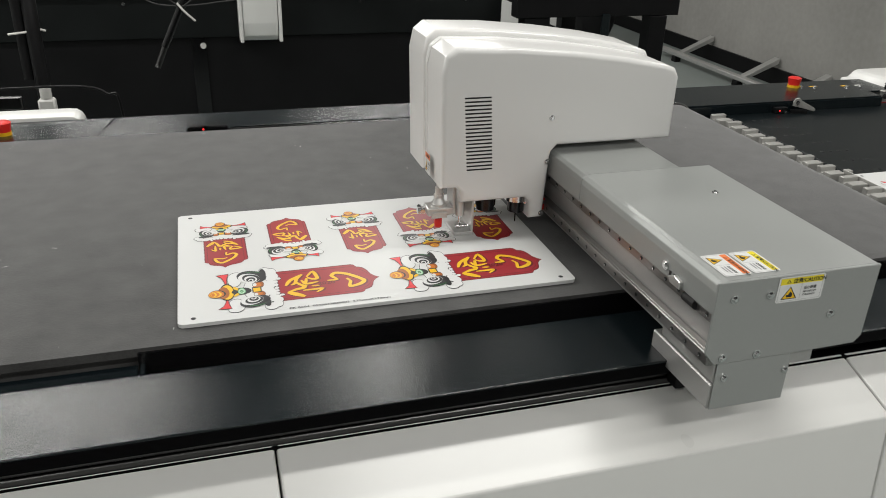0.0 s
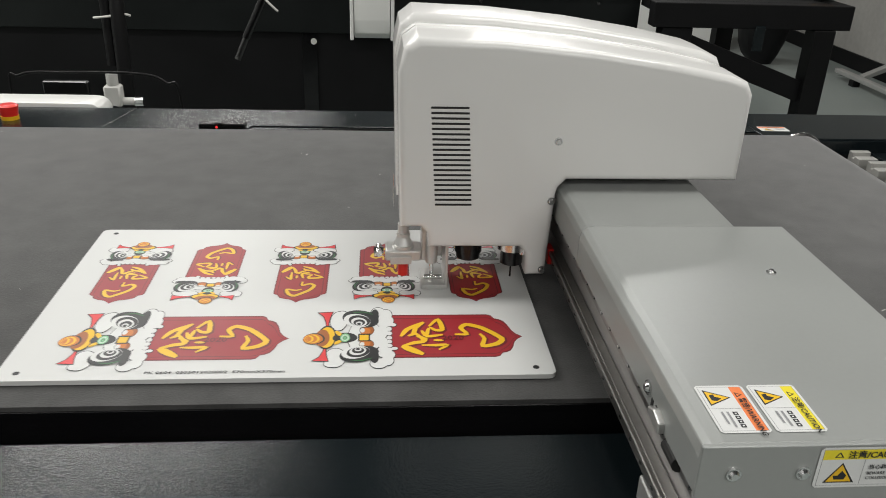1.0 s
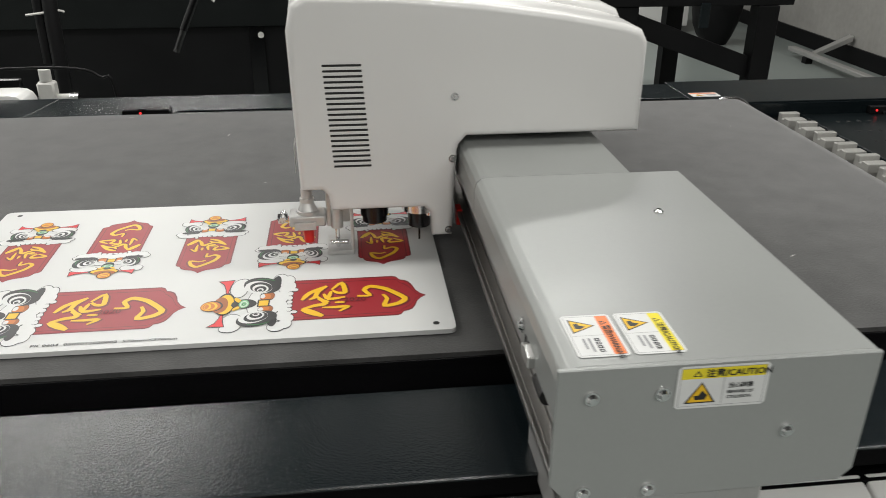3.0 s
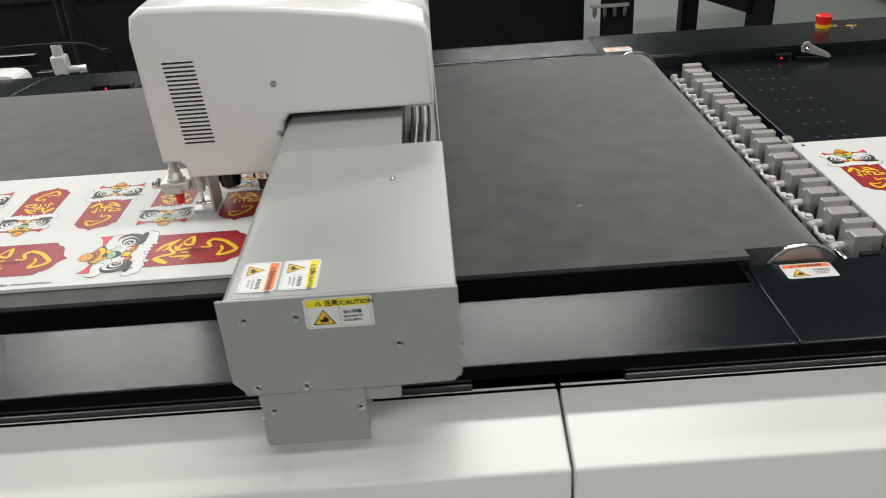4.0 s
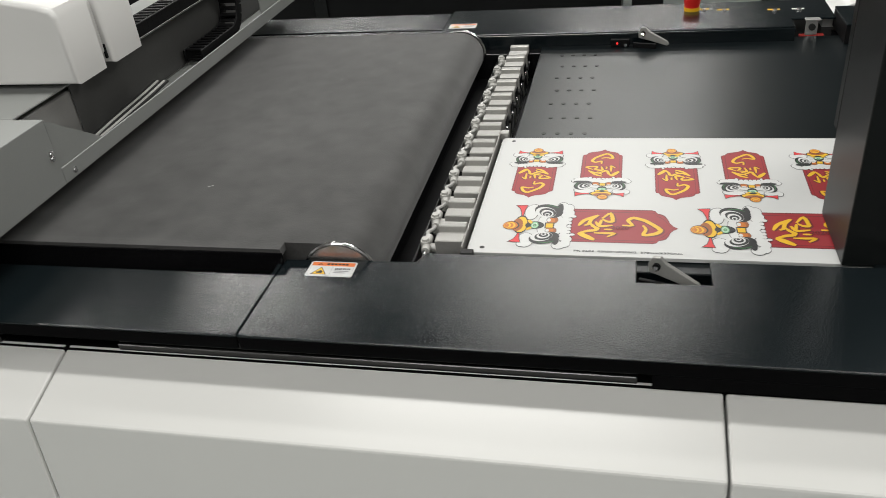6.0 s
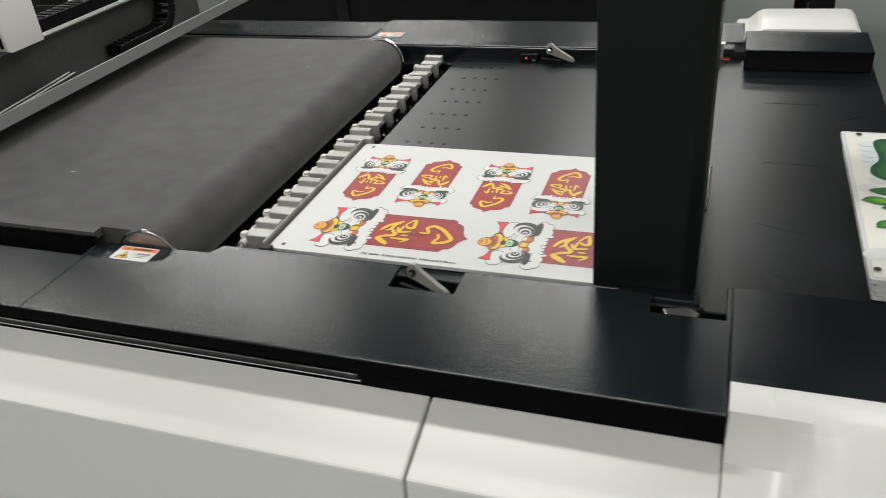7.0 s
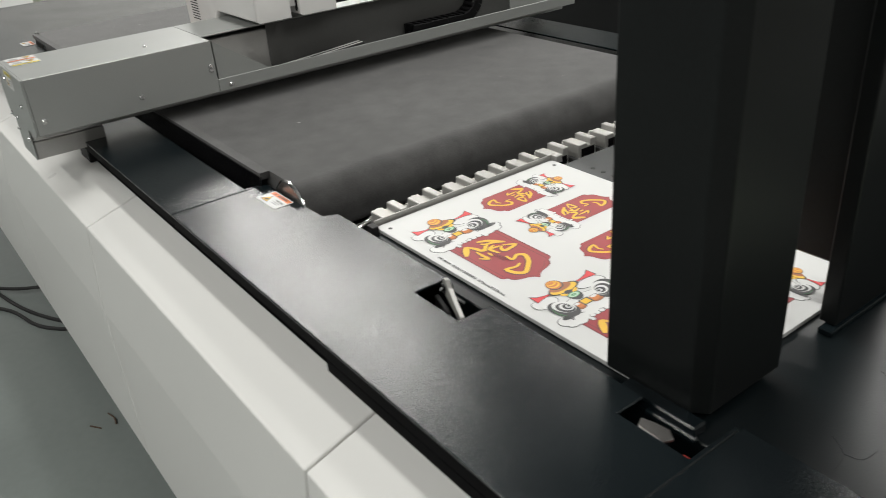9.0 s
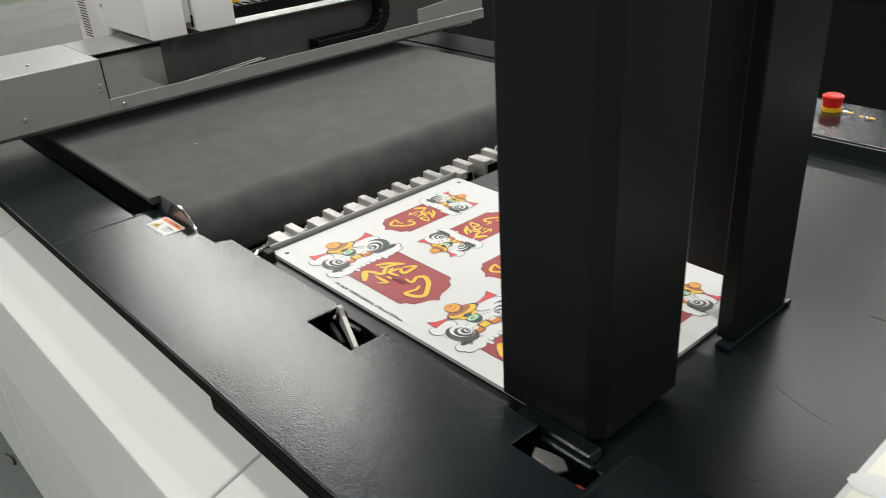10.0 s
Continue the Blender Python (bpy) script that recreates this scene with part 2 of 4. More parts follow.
# ---- room ----
structure("floor", box(-4.8, 3.85, -4.7, 8.2, -0.1, 0, 0), M_FLOOR, "smooth grey-green epoxy workshop floor", "floor")
structure("wall_east", box(3.65, 3.85, -4.5, 8.2, 0, 3.2, 0), M_WALL, "bare grey cement workshop wall", "wall")
structure("wall_north", box(-4.6, 3.65, 8.0, 8.2, 0, 3.2, 0), M_DARKWALL, "dark grey painted workshop wall", "wall")
structure("wall_west", box(-4.8, -4.6, -4.5, 8.2, 0, 3.2, 0), M_CEIL, "white painted workshop wall", "wall")
structure("wall_south", box(-4.6, 3.65, -4.7, -4.5, 0, 3.2, 0), M_DARKWALL, "dark grey painted workshop wall", "wall")
structure("ceiling", box(-4.8, 3.85, -4.7, 8.2, 3.2, 3.3, 0), M_DARKCEIL, "dark grey painted workshop ceiling", "ceiling")
structure("baseboard", box(3.63, 3.65, -4.5, 8.0, 0, 0.12, 0.002), M_BLACK_DULL, "black skirting along the cement wall", "baseboard")
# one housing per lamp, also for the added fill pair at y -3.8
first = None
for lx, ly in LAMPS:
    if first is None:
        first = thing("ceiling_light", (lx, ly, 3.2), "white ceiling light with a long flat diffuser", "ceiling light", "ceiling lights")
        part("housing", box(lx - 0.72, lx + 0.72, ly - 0.10, ly + 0.10, LAMP_Z - 0.03, 3.2, 0.004), M_CEIL, first)
    else:
        copy_thing(first, pose(lx, ly, 3.2))

# ---- cutting table ----
BELT_Z, PLATE_Z, BED_Z = 0.853, 0.832, 0.805
BELT_Y0, BELT_Y1 = -0.048, 0.868
BELT_X0, BELT_X1 = -1.02, 0.775
table = thing("cutting_table", (0.3, 0.4, 0), "black flatbed cutting machine with white covers and a grey conveyor belt", "cutting machine")
part("base_frame", join(box(-2.2, 1.755, -0.12, 1.0, 0.0, 0.74, 0.004), box(1.7555, 2.32, -0.12, 0.58, 0.0, 0.74, 0.004)), M_BLACK_DULL, table)
part("inner_bed", box(-2.15, 0.72, -0.15, 1.08, 0.74, 0.775, 0.002), M_BLACK_GLOSS, table)

# felt belt, wrapped round a roller at either end
R = 0.050
prof = []
for k in range(13):
    a = math.pi / 2 - math.pi * k / 12
    prof.append((BELT_X1 - R + R * math.cos(a), BELT_Z - R + R * math.sin(a)))
for k in range(13):
    a = -math.pi / 2 - math.pi * k / 12
    prof.append((BELT_X0 + R + R * math.cos(a), BELT_Z - R + R * math.sin(a)))
part("belt_margin", box(BELT_X0 + R, 0.648, BELT_Y0, -0.0300, BELT_Z - 0.012, BELT_Z, 0), M_BELT, table)
part("conveyor_belt", prism(prof, "y", -0.030, BELT_Y1), M_BELT, table, "worn grey felt conveyor belt", smooth=True)
for y0, y1 in ((-0.0365, -0.0305), (BELT_Y1 + 0.002, BELT_Y1 + 0.008)):
    for cx in (BELT_X1 - R, BELT_X0 + R):
        part("roller_flange", rod((cx, y0, BELT_Z - R), (cx, y1, BELT_Z - R), R + 0.001, 40), M_TRACK, table, "brushed metal roller end cap")
        ring = [(cx + (R + 0.003) * math.cos(math.pi * k / 16), (y0 + y1) / 2, BELT_Z - R + (R + 0.003) * math.sin(math.pi * k / 16)) for k in range(17)]
        part("roller_rim", tube(ring, 0.0026, 6, 1), M_STEEL, table, "bright steel roller rim", smooth=True)


def plate(name, pts, top, fold_y=None, thick=0.004, label=""):
    bm = prism(pts, "z", top - thick, top, 0.0012, 1)
    if fold_y is not None:
        xs = [p[0] for p in pts]
        # fold in near-black, so the gap below reads as shaded
        part("plate_fold", box(min(xs), max(xs), fold_y + 0.001, fold_y + 0.004, top - 0.022, top - 0.0042, 0.001), M_GAP_SHADE, table)
    return part(name, bm, M_BLACK, table, label)


FY = -0.207
plate("front_plate", [(-2.2, FY), (0.6485, FY), (0.6485, -0.077), (-0.6005, -0.077), (-0.6005, -0.052), (-2.2, -0.052)], PLATE_Z, FY, label="black textured steel front plate")
plate("front_plate", [(0.650, FY), (1.533, FY), (1.533, 0.016), (1.527, 0.016), (1.527, -0.05), (1.442, -0.05), (1.442, -0.012), (1.205, -0.012),
                      (1.205, -0.062), (1.117, -0.062), (1.117, -0.012), (0.842, -0.012), (0.832, -0.034), (0.650, -0.039)], PLATE_Z, FY)
plate("front_plate", [(1.5335, -0.156), (2.35, -0.156), (2.35, 0.02), (1.5335, 0.02)], PLATE_Z, None)
part("channel", join(box(-0.6, 0.65, -0.0745, -0.050, 0.776, 0.800, 0.001), box(-0.6, 0.65, -0.0495, -0.0465, 0.8, 0.8475, 0.0008)), M_BLACK_GLOSS, table, "glossy black gutter beside the belt")
for xr in (-0.598, 0.642):
    part("channel_end", box(xr, xr + 0.006, -0.076, -0.05, 0.80, 0.8318, 0.0008), M_BLACK, table)
for a, b in ((-2.1, 0.28), (0.46, 1.12)):
    part("guide_rail", join(box(a, b, -0.184, -0.168, 0.776, 0.786, 0.001), box(a, b, -0.180, -0.172, 0.786, 0.792, 0.0015)), M_RAIL, table, "dark steel linear guide rail")
# lower fold strip and rail bed, gap shade painted in their colour
part("plate_fold", box(1.135, 1.533, FY + 0.001, FY + 0.004, PLATE_Z - 0.040, PLATE_Z - 0.0224, 0.001), M_GAP_SHADE, table)
part("rail_bed", box(-2.2, 2.3, -0.1885, -0.155, 0.70, 0.776, 0.001), M_GAP_SHADE, table)

# feeding bed, right of the belt
part("feeding_bed", prism([(0.905, 0.0), (2.35, 0.0), (2.35, 0.60), (1.778, 0.60), (1.778, 0.93), (0.905, 0.93)], "z", 0.775, BED_Z, 0.0015, 1), M_BED, table, "black textured steel feeding bed with rows of holes")
for r in range(7):
    for c in range(4):
        part("air_hole", rod((0.955 + 0.024 * c + 0.006 * (r % 2), 0.43 + 0.068 * r, BED_Z - 0.002), (0.955 + 0.024 * c + 0.006 * (r % 2), 0.43 + 0.068 * r, BED_Z + 0.0006), 0.0042, 12), M_RUBBER, table)
part("gripper_pit", box(0.76, 0.905, -0.03, 0.93, 0.70, 0.742, 0.001), M_BLACK_DULL, table)

# back plates
plate("back_plate", [(-2.2, 0.885), (-0.74, 0.885), (-0.70, 1.08), (-2.2, 1.08)], PLATE_Z + 0.003)
plate("back_plate", [(-0.738, 0.89), (-0.45, 0.89), (-0.43, 0.955), (0.664, 0.955), (0.664, 1.08), (-0.698, 1.08)], PLATE_Z + 0.003)
plate("back_plate", [(0.666, 0.905), (1.44, 0.905), (1.44, 0.96), (1.53, 0.96), (1.53, 1.10), (0.666, 1.10)], PLATE_Z + 0.003)
part("back_plate_edge", box(0.666, 1.44, 0.9005, 0.9045, 0.79, PLATE_Z, 0.001), M_BLACK, table)
plate("back_plate", [(1.532, 0.868), (1.77, 0.868), (1.77, 0.998), (1.532, 0.998)], PLATE_Z + 0.016)
part("back_plate_edge", box(1.532, 1.77, 0.872, 0.996, 0.8055, PLATE_Z + 0.0115, 0.001), M_BLACK_DULL, table)
part("back_bed", box(-2.15, 1.755, 0.872, 1.08, 0.74, 0.80, 0.001), M_BLACK_GLOSS, table)

for y in (0.431, 0.690):
    part("bed_slot", box(1.571, 1.667, y, y + 0.0014, BED_Z - 0.001, BED_Z + 0.0004, 0), M_RUBBER, table)
for pts in ([(1.58, 0.10), (1.60, 0.085), (1.605, 0.062)], [(1.60, 0.085), (1.615, 0.09), (1.618, 0.11)], [(1.56, 0.23), (1.60, 0.215), (1.63, 0.21)], [(1.70, 0.62), (1.73, 0.64), (1.74, 0.66)]):
    part("scratch", tube([(x, y, BED_Z + 0.0002) for x, y in pts], 0.00022, 4, 4), M_BLACK_DULL, table)
# white front covers, folded along their length
COVER = [(-0.180, 0.7775), (-0.288, 0.743), (-0.303, 0.57), (-0.303, 0.20), (-0.292, 0.20), (-0.291, 0.56), (-0.279, 0.70), (-0.183, 0.752)]
SEAMS = [-2.2, -1.275, -0.447, 0.381, 1.214, 1.536]
for a, b in zip(SEAMS, SEAMS[1:]):
    part("front_cover", prism(COVER, "x", a + 0.0015, b - 0.0015, 0.003, 2), M_WHITE, table, "white folded front cover panel")
HIGH = [(-0.158, 0.834), (-0.190, 0.833), (-0.200, 0.830), (-0.222, 0.822), (-0.245, 0.810), (-0.268, 0.790), (-0.285, 0.765), (-0.298, 0.725), (-0.303, 0.69), (-0.303, 0.20), (-0.292, 0.20), (-0.290, 0.69), (-0.17, 0.76)]
SCOOP = [(-0.158, 0.834), (-0.188, 0.8335), (-0.196, 0.828), (-0.204, 0.792), (-0.212, 0.7725), (-0.245, 0.7585), (-0.288, 0.743), (-0.2955, 0.66), (-0.303, 0.57), (-0.303, 0.20), (-0.292, 0.20), (-0.290, 0.56), (-0.17, 0.755)]
bm = bmesh.new()
rings = []
for k in range(26):
    x = 1.5352 + 0.0054 * k if k < 25 else 2.35
    ring = []
    for (ya, za), (yb, zb) in zip(SCOOP, HIGH):
        w = min(max((x - 1.562 - 0.35 * max(0, ya + 0.29)) / 0.05, 0), 1)
        w = w * w * (3 - 2 * w)
        ring.append(bm.verts.new((x, ya + (yb - ya) * w, za + (zb - za) * w)))
    rings.append(ring)
for p, q in zip(rings, rings[1:]):
    for i in range(len(p)):
        bm.faces.new((p[i], q[i], q[(i + 1) % len(p)], p[(i + 1) % len(p)]))
bm.faces.new(rings[0])
bm.faces.new(rings[-1][::-1])
part("front_cover", bm, M_WHITE, table, "white moulded corner cover with a grip recess", smooth=True)
part("latch_hole", box(1.580, 1.590, -0.276, -0.264, 0.745, 0.7675, 0.001), M_RUBBER, table)
BACKC = [(1.511, 0.80), (1.511, 0.824), (1.515, 0.828), (1.536, 0.829), (1.545, 0.836), (1.555, 0.846), (1.566, 0.851), (1.575, 0.852), (1.742, 0.853), (1.752, 0.850), (1.760, 0.841), (1.772, 0.80)]
part("back_cover", prism(BACKC, "y", 1.001, 1.16, 0.003, 2), M_WHITE, table, "white moulded back cover with rounded ends", smooth=True)
LIPC = [(-2.2, 0.80), (-2.2, 0.843), (-0.81, 0.843), (-0.793, 0.841), (-0.782, 0.834), (-0.776, 0.822), (-0.774, 0.80)]
part("back_cover", prism(LIPC, "y", 1.083, 1.16, 0.003, 2), M_WHITE, table, smooth=True)

# ---- gantry ----
gantry = thing("gantry", (0.15, 0.3, 0.85), "grey aluminium gantry beam with steel rails across the belt", "gantry")
GT, GX0, GX1, GY = 0.998, 0.046, 0.266, -0.303
part("cover", join(prism([(GX0, 0.955), (GX0, GT - 0.014), (GX0 + 0.002, GT - 0.006), (GX0 + 0.007, GT - 0.0015), (GX0 + 0.014, GT), (GX1, GT), (GX1, 0.892), (GX1 - 0.003, 0.892), (GX1 - 0.003, GT - 0.003), (GX0 + 0.014, GT - 0.003), (GX0 + 0.005, GT - 0.006), (GX0 + 0.003, GT - 0.014), (GX0 + 0.003, 0.955)], "y", GY + 0.003, 0.056, 0.0008, 1),
                   prism([(GX0, 0.955), (GX0, GT - 0.014), (GX0 + 0.002, GT - 0.006), (GX0 + 0.007, GT - 0.0015), (GX0 + 0.014, GT), (0.213, GT), (0.213, GT - 0.003), (GX0 + 0.014, GT - 0.003), (GX0 + 0.005, GT - 0.006), (GX0 + 0.003, GT - 0.014), (GX0 + 0.003, 0.955)], "y", 0.0565, 1.10, 0.0008, 1)), M_GREY, gantry, "grey painted sheet metal top cover")
part("end_plate", prism([(GX0 - 0.002, 0.905), (GX0 + 0.012, 0.8885), (0.178, 0.8885), (GX1 - 0.008, 0.890), (GX1 + 0.001, 0.90), (GX1 + 0.001, GT + 0.0005), (GX0 - 0.002, GT + 0.0005)], "y", GY - 0.0015, GY + 0.0025, 0.0008, 1), M_GREY, gantry, "grey end plate with screws and a warning label")
part("beam", box(0.064, 0.205, GY + 0.004, 1.10, 0.868, 0.985, 0.002), M_BEAM, gantry, "extruded aluminium beam")
for z in (0.948, 0.893):
    part("rail", join(box(0.052, 0.064, GY + 0.004, 1.09, z - 0.010, z + 0.010, 0.0015), box(0.048, 0.053, GY + 0.004, 1.09, z + 0.004, z + 0.010, 0.001)), M_TRACK, gantry, "steel linear rail with bolt holes")
    for k in range(44):
        part("rail_bolt", rod((0.0525, GY + 0.02 + 0.031 * k, z - 0.002), (0.0512, GY + 0.02 + 0.031 * k, z - 0.002), 0.0026, 10), M_RUBBER, gantry)
        part("rail_bolt", rod((0.0512, GY + 0.02 + 0.031 * k, z - 0.0025), (0.0508, GY + 0.02 + 0.031 * k, z - 0.0025), 0.0015, 8), M_STEEL, gantry)
part("foot", join(box(0.066, 0.168, -0.2985, -0.18, 0.8565, 0.8875, 0.0015), box(0.168, 0.176, -0.298, -0.19, 0.88, 0.8875, 0.001)), M_BEAM, gantry, "grey carriage foot")
part("foot_shell", box(0.063, 0.169, -0.300, -0.165, 0.8205, 0.856, 0.0015), M_BEAM, gantry, "grey folded metal foot shell")
part("foot_front", box(0.066, 0.170, -0.3022, -0.3003, 0.8205, 0.8872, 0.0006), M_GREY, gantry)
part("foot_underside", box(0.085, 0.15, -0.205, -0.17, 0.78, 0.820, 0.002), M_BLACK_DULL, gantry)
for x, z in ((0.068, 0.976), (0.116, 0.976), (0.209, 0.939), (0.068, 0.897), (0.115, 0.896)):
    screw((x, GY - 0.0015, z), (0, -1, 0), gantry)
for x, z in ((0.078, 0.866), (0.164, 0.864)):
    screw((x, -0.3022, z), (0, -1, 0), gantry, 0.004)
screw((0.203, -0.055, GT), (0, 0, 1), gantry, 0.004)
for y, z in ((-0.284, 0.918), (-0.102, 0.919), (0.046, 0.94), (0.083, 0.903), (0.046, 0.948)):
    screw((GX1, y, z), (1, 0, 0), gantry)
screw((GX0, -0.195, 0.969), (-1, 0, 0), gantry, 0.0055)
part("stop_tab", prism([(-0.236, 0.955), (-0.214, 0.955), (-0.209, 0.962), (-0.222, 0.968), (-0.236, 0.965)], "x", 0.041, 0.0475, 0.001, 1), M_ALU, gantry, "small bare metal stop tab")
for y0 in (-0.206, -0.216, -0.224):
    part("flank_slot", box(GX0 - 0.0006, GX0 + 0.001, y0 - 0.003, y0 + 0.002, 0.9565, 0.9665, 0.0004), M_RUBBER, gantry)
part("buffer", rod((0.0515, -0.262, 0.948), (0.0515, -0.238, 0.948), 0.007, 14), M_RUBBER, gantry, "black rubber buffer")
# cable tray on the far side
part("side_skirt", box(GX1 - 0.003, GX1 - 0.0002, 0.0565, 1.085, 0.892, 0.918, 0.0008), M_GREY, gantry)
part("cable_tray", box(0.207, 0.262, 0.0565, 1.085, 0.892, 0.897, 0.001), M_GREY, gantry)
part("slant_panel", prism([(0.06, GT - 0.004), (0.20, 0.90), (0.06, 0.90)], "x", 0.2055, 0.262, 0.0), M_GREY, gantry)
part("inner_panel", box(0.2056, 0.2076, 0.205, 1.085, 0.899, 0.9935, 0.0006), M_PANEL, gantry, "dark grey inner panel behind the cable chain")
part("tray_end", prism([(1.085, 0.89), (1.09, 0.97), (0.86, 0.95), (0.86, 0.89)], "x", 0.2555, 0.2585, 0.0006, 1), M_GREY, gantry)

# ---- cutting head ----
HY = 0.165
head = thing("cutter_carriage", (0.07, HY + 0.1, 0.86), "white glossy cutter carriage housing with vent slots and knife tools", "cutter carriage")
DX = -0.008
FRONT = [(-0.137, 1.13), (-0.131, 1.157), (-0.115, 1.169), (-0.02, 1.1665), (0.08, 1.158), (0.17, 1.146), (0.24, 1.133), (0.26, 1.126), (0.268, 1.112), (0.268, 1.008),
         (0.062, 1.008), (0.053, 0.998), (0.051, 0.990), (0.046, 0.883), (0.022, 0.883), (0.020, 0.913), (0.012, 0.921), (-0.099, 0.921), (-0.101, 0.94), (-0.108, 0.947), (-0.133, 0.947)]
FRONT = [(x + DX, z) for x, z in FRONT]
BACK = [(x * 1.01 - 0.001, 1.008 + (z - 1.008) * 1.062 if z > 1.008 else max(z, 0.94)) for x, z in FRONT]


def shell(points, y0, y1, r, steps=5):
    """A moulded cover: an outline pushed along y, its front edge rounded over."""
    n = len(points)
    bm = bmesh.new()
    rings = []
    for k in range(steps + 1):
        a = math.pi / 2 * k / steps
        inset, y = r * (1 - math.sin(a)), y0 + r * (1 - math.cos(a))
        ring = []
        for i in range(n):
            p, q, w = Vector(points[i - 1]), Vector(points[i]), Vector(points[(i + 1) % n])
            d1, d2 = (q - p).normalized(), (w - q).normalized()
            n1, n2 = Vector((d1.y, -d1.x)), Vector((d2.y, -d2.x))
            m = (n1 + n2).normalized()
            m = m * inset / max(m.dot(n1), 0.5)
            ring.append(bm.verts.new((q.x + m.x, y, q.y + m.y)))
        rings.append(ring)
    rings.append([bm.verts.new((x, y1, z)) for x, z in points])
    for u, w in zip(rings, rings[1:]):
        for i in range(n):
            bm.faces.new((u[i], u[(i + 1) % n], w[(i + 1) % n], w[i]))
    bm.faces.new(rings[0])
    bm.faces.new(rings[-1][::-1])
    return bm


part("front_shell", shell(FRONT, HY, HY + 0.080, 0.009), M_HOUSING, head, "white glossy moulded front shell", smooth=True)
part("middle_shell", prism([(x * 0.99 - 0.003, z + 0.001 if z > 1.01 else z + 0.02) for x, z in FRONT], "y", HY + 0.0805, HY + 0.098, 0.004, 2), M_HOUSING, head, smooth=True)
part("back_shell", shell(BACK, HY + 0.0985, HY + 0.19, 0.012), M_HOUSING, head, smooth=True)
for k in range(20):
    z = 1.094 - 0.0061 * k
    x0 = -0.100 + DX + 0.0004 * k
    part("vent_slot", box(x0, x0 + 0.043, HY - 0.0008, HY + 0.002, z - 0.0016, z + 0.0008, 0.0004), M_RUBBER, head)
for x, z in ((0.047, 1.056), (0.045, 0.983), (0.041, 0.893)):
    screw((x + DX, HY, z), (0, -1, 0), head, 0.004)

# ---- printed boards ----
BOARD = (0.57, 0.372)


def lion_motif(art, ox, oy, length, turn):
    """A lion-dance face above a red plaque with brush characters; drawn from its knob to the plaque's tip."""
    c, s = math.cos(turn), math.sin(turn)
    k = length / 1168
    art.level = 0

    def q(x, y):
        u = (x - 110) * k
        v = (195 - y) * k * (2.14 if y < 195 else 1.76)
        return ox + c * u - s * v, oy + s * u + c * v

    def poly(col, pts):
        art.poly(col, [q(*p) for p in pts])

    def blob(col, x, y, rx, ry, a=0.0):
        pts = []
        for i in range(22):
            t = 2 * math.pi * i / 22
            u, v = rx * math.cos(t), ry * math.sin(t)
            pts.append(q(x + math.cos(a) * u - math.sin(a) * v, y + math.sin(a) * u + math.cos(a) * v))
        art.poly(col, pts)

    def stroke(col, pts, w):
        art.stroke(col, [q(*p) for p in pts], w * k * 1.75)

    def plaque(g):
        r = [(560, 82 + g), (1112, 82 + g), (1134, 87 + g), (1150, 104 + g), (1172 - g * 0.6, 107 + g), (1196 - g, 116 + g), (1214 - g, 136 + g * 0.6), (1228 - g, 164), (1250 - 1.3 * g, 182), (1280 - 1.6 * g, 195)]
        low = [(x, 390 - y) for x, y in r[::-1]][1:]
        low = [(x, 195 + (y - 195) * 1.0) for x, y in low]
        return r + low
    poly("maroon", plaque(0))
    poly("red", plaque(5))
    poly("maroon", plaque(17))
    poly("red", plaque(20))
    strokes = [
        ([(622, 190), (660, 155), (752, 120)], 17), ([(752, 122), (705, 150), (690, 178), (660, 188)], 15), ([(690, 168), (748, 215), (690, 226), (628, 244)], 17),
        ([(626, 244), (670, 262), (735, 290)], 26), ([(778, 142), (832, 106), (850, 158), (812, 160), (782, 146)], 16), ([(736, 162), (764, 190), (850, 183)], 15),
        ([(706, 188), (764, 208)], 14), ([(730, 240), (800, 241), (866, 240), (818, 266)], 14), ([(795, 212), (850, 213)], 12), ([(775, 150), (760, 190)], 13),
        ([(914, 182), (982, 182), (952, 152), (988, 134), (1070, 152), (1164, 206), (1130, 236), (1052, 248), (1070, 205), (1050, 180)], 19)]
    for pts, w in strokes:
        stroke("maroon", [(x + 5, y + 4) for x, y in pts], w + 9)
    for pts, w in strokes:
        stroke("yellow", pts, w)
    # mane: outlined white puffs and a row of teeth
    puffs = [(500, 78, 42, 34), (545, 82, 32, 27), (560, 112, 26, 22), (530, 120, 36, 30), (525, 165, 28, 34), (525, 225, 28, 34), (530, 275, 36, 30), (562, 292, 26, 22), (548, 322, 32, 26), (505, 336, 44, 26),
             (285, 112, 46, 48), (300, 82, 34, 20), (280, 305, 56, 50), (262, 335, 34, 18), (430, 195, 90, 90)]
    for i in range(7):
        puffs.append((560, 132 + 22 * i, 15, 10))
    puffs += [(582, 134, 18, 8), (586, 258, 18, 8)]
    for x, y, rx, ry in puffs:
        blob("black", x, y, rx + 3.5, ry + 3.5)
    for x, y, rx, ry in puffs:
        blob("white", x, y, rx, ry)
    # horns, headband and knob
    for f in (1, -1):
        poly("black", [(x, 195 + f * (y - 195)) for x, y in ((160, 68), (252, 64), (240, 95), (234, 130), (252, 166), (222, 160), (212, 118), (196, 90))])
        poly("scarlet", [(x, 195 + f * (y - 195)) for x, y in ((170, 70), (247, 68), (234, 96), (229, 130), (244, 160), (224, 156), (216, 116), (200, 88))])
    blob("black", 228, 197, 52, 62)
    blob("yellow", 228, 197, 44, 54)
    blob("brown", 204, 199, 40, 44)
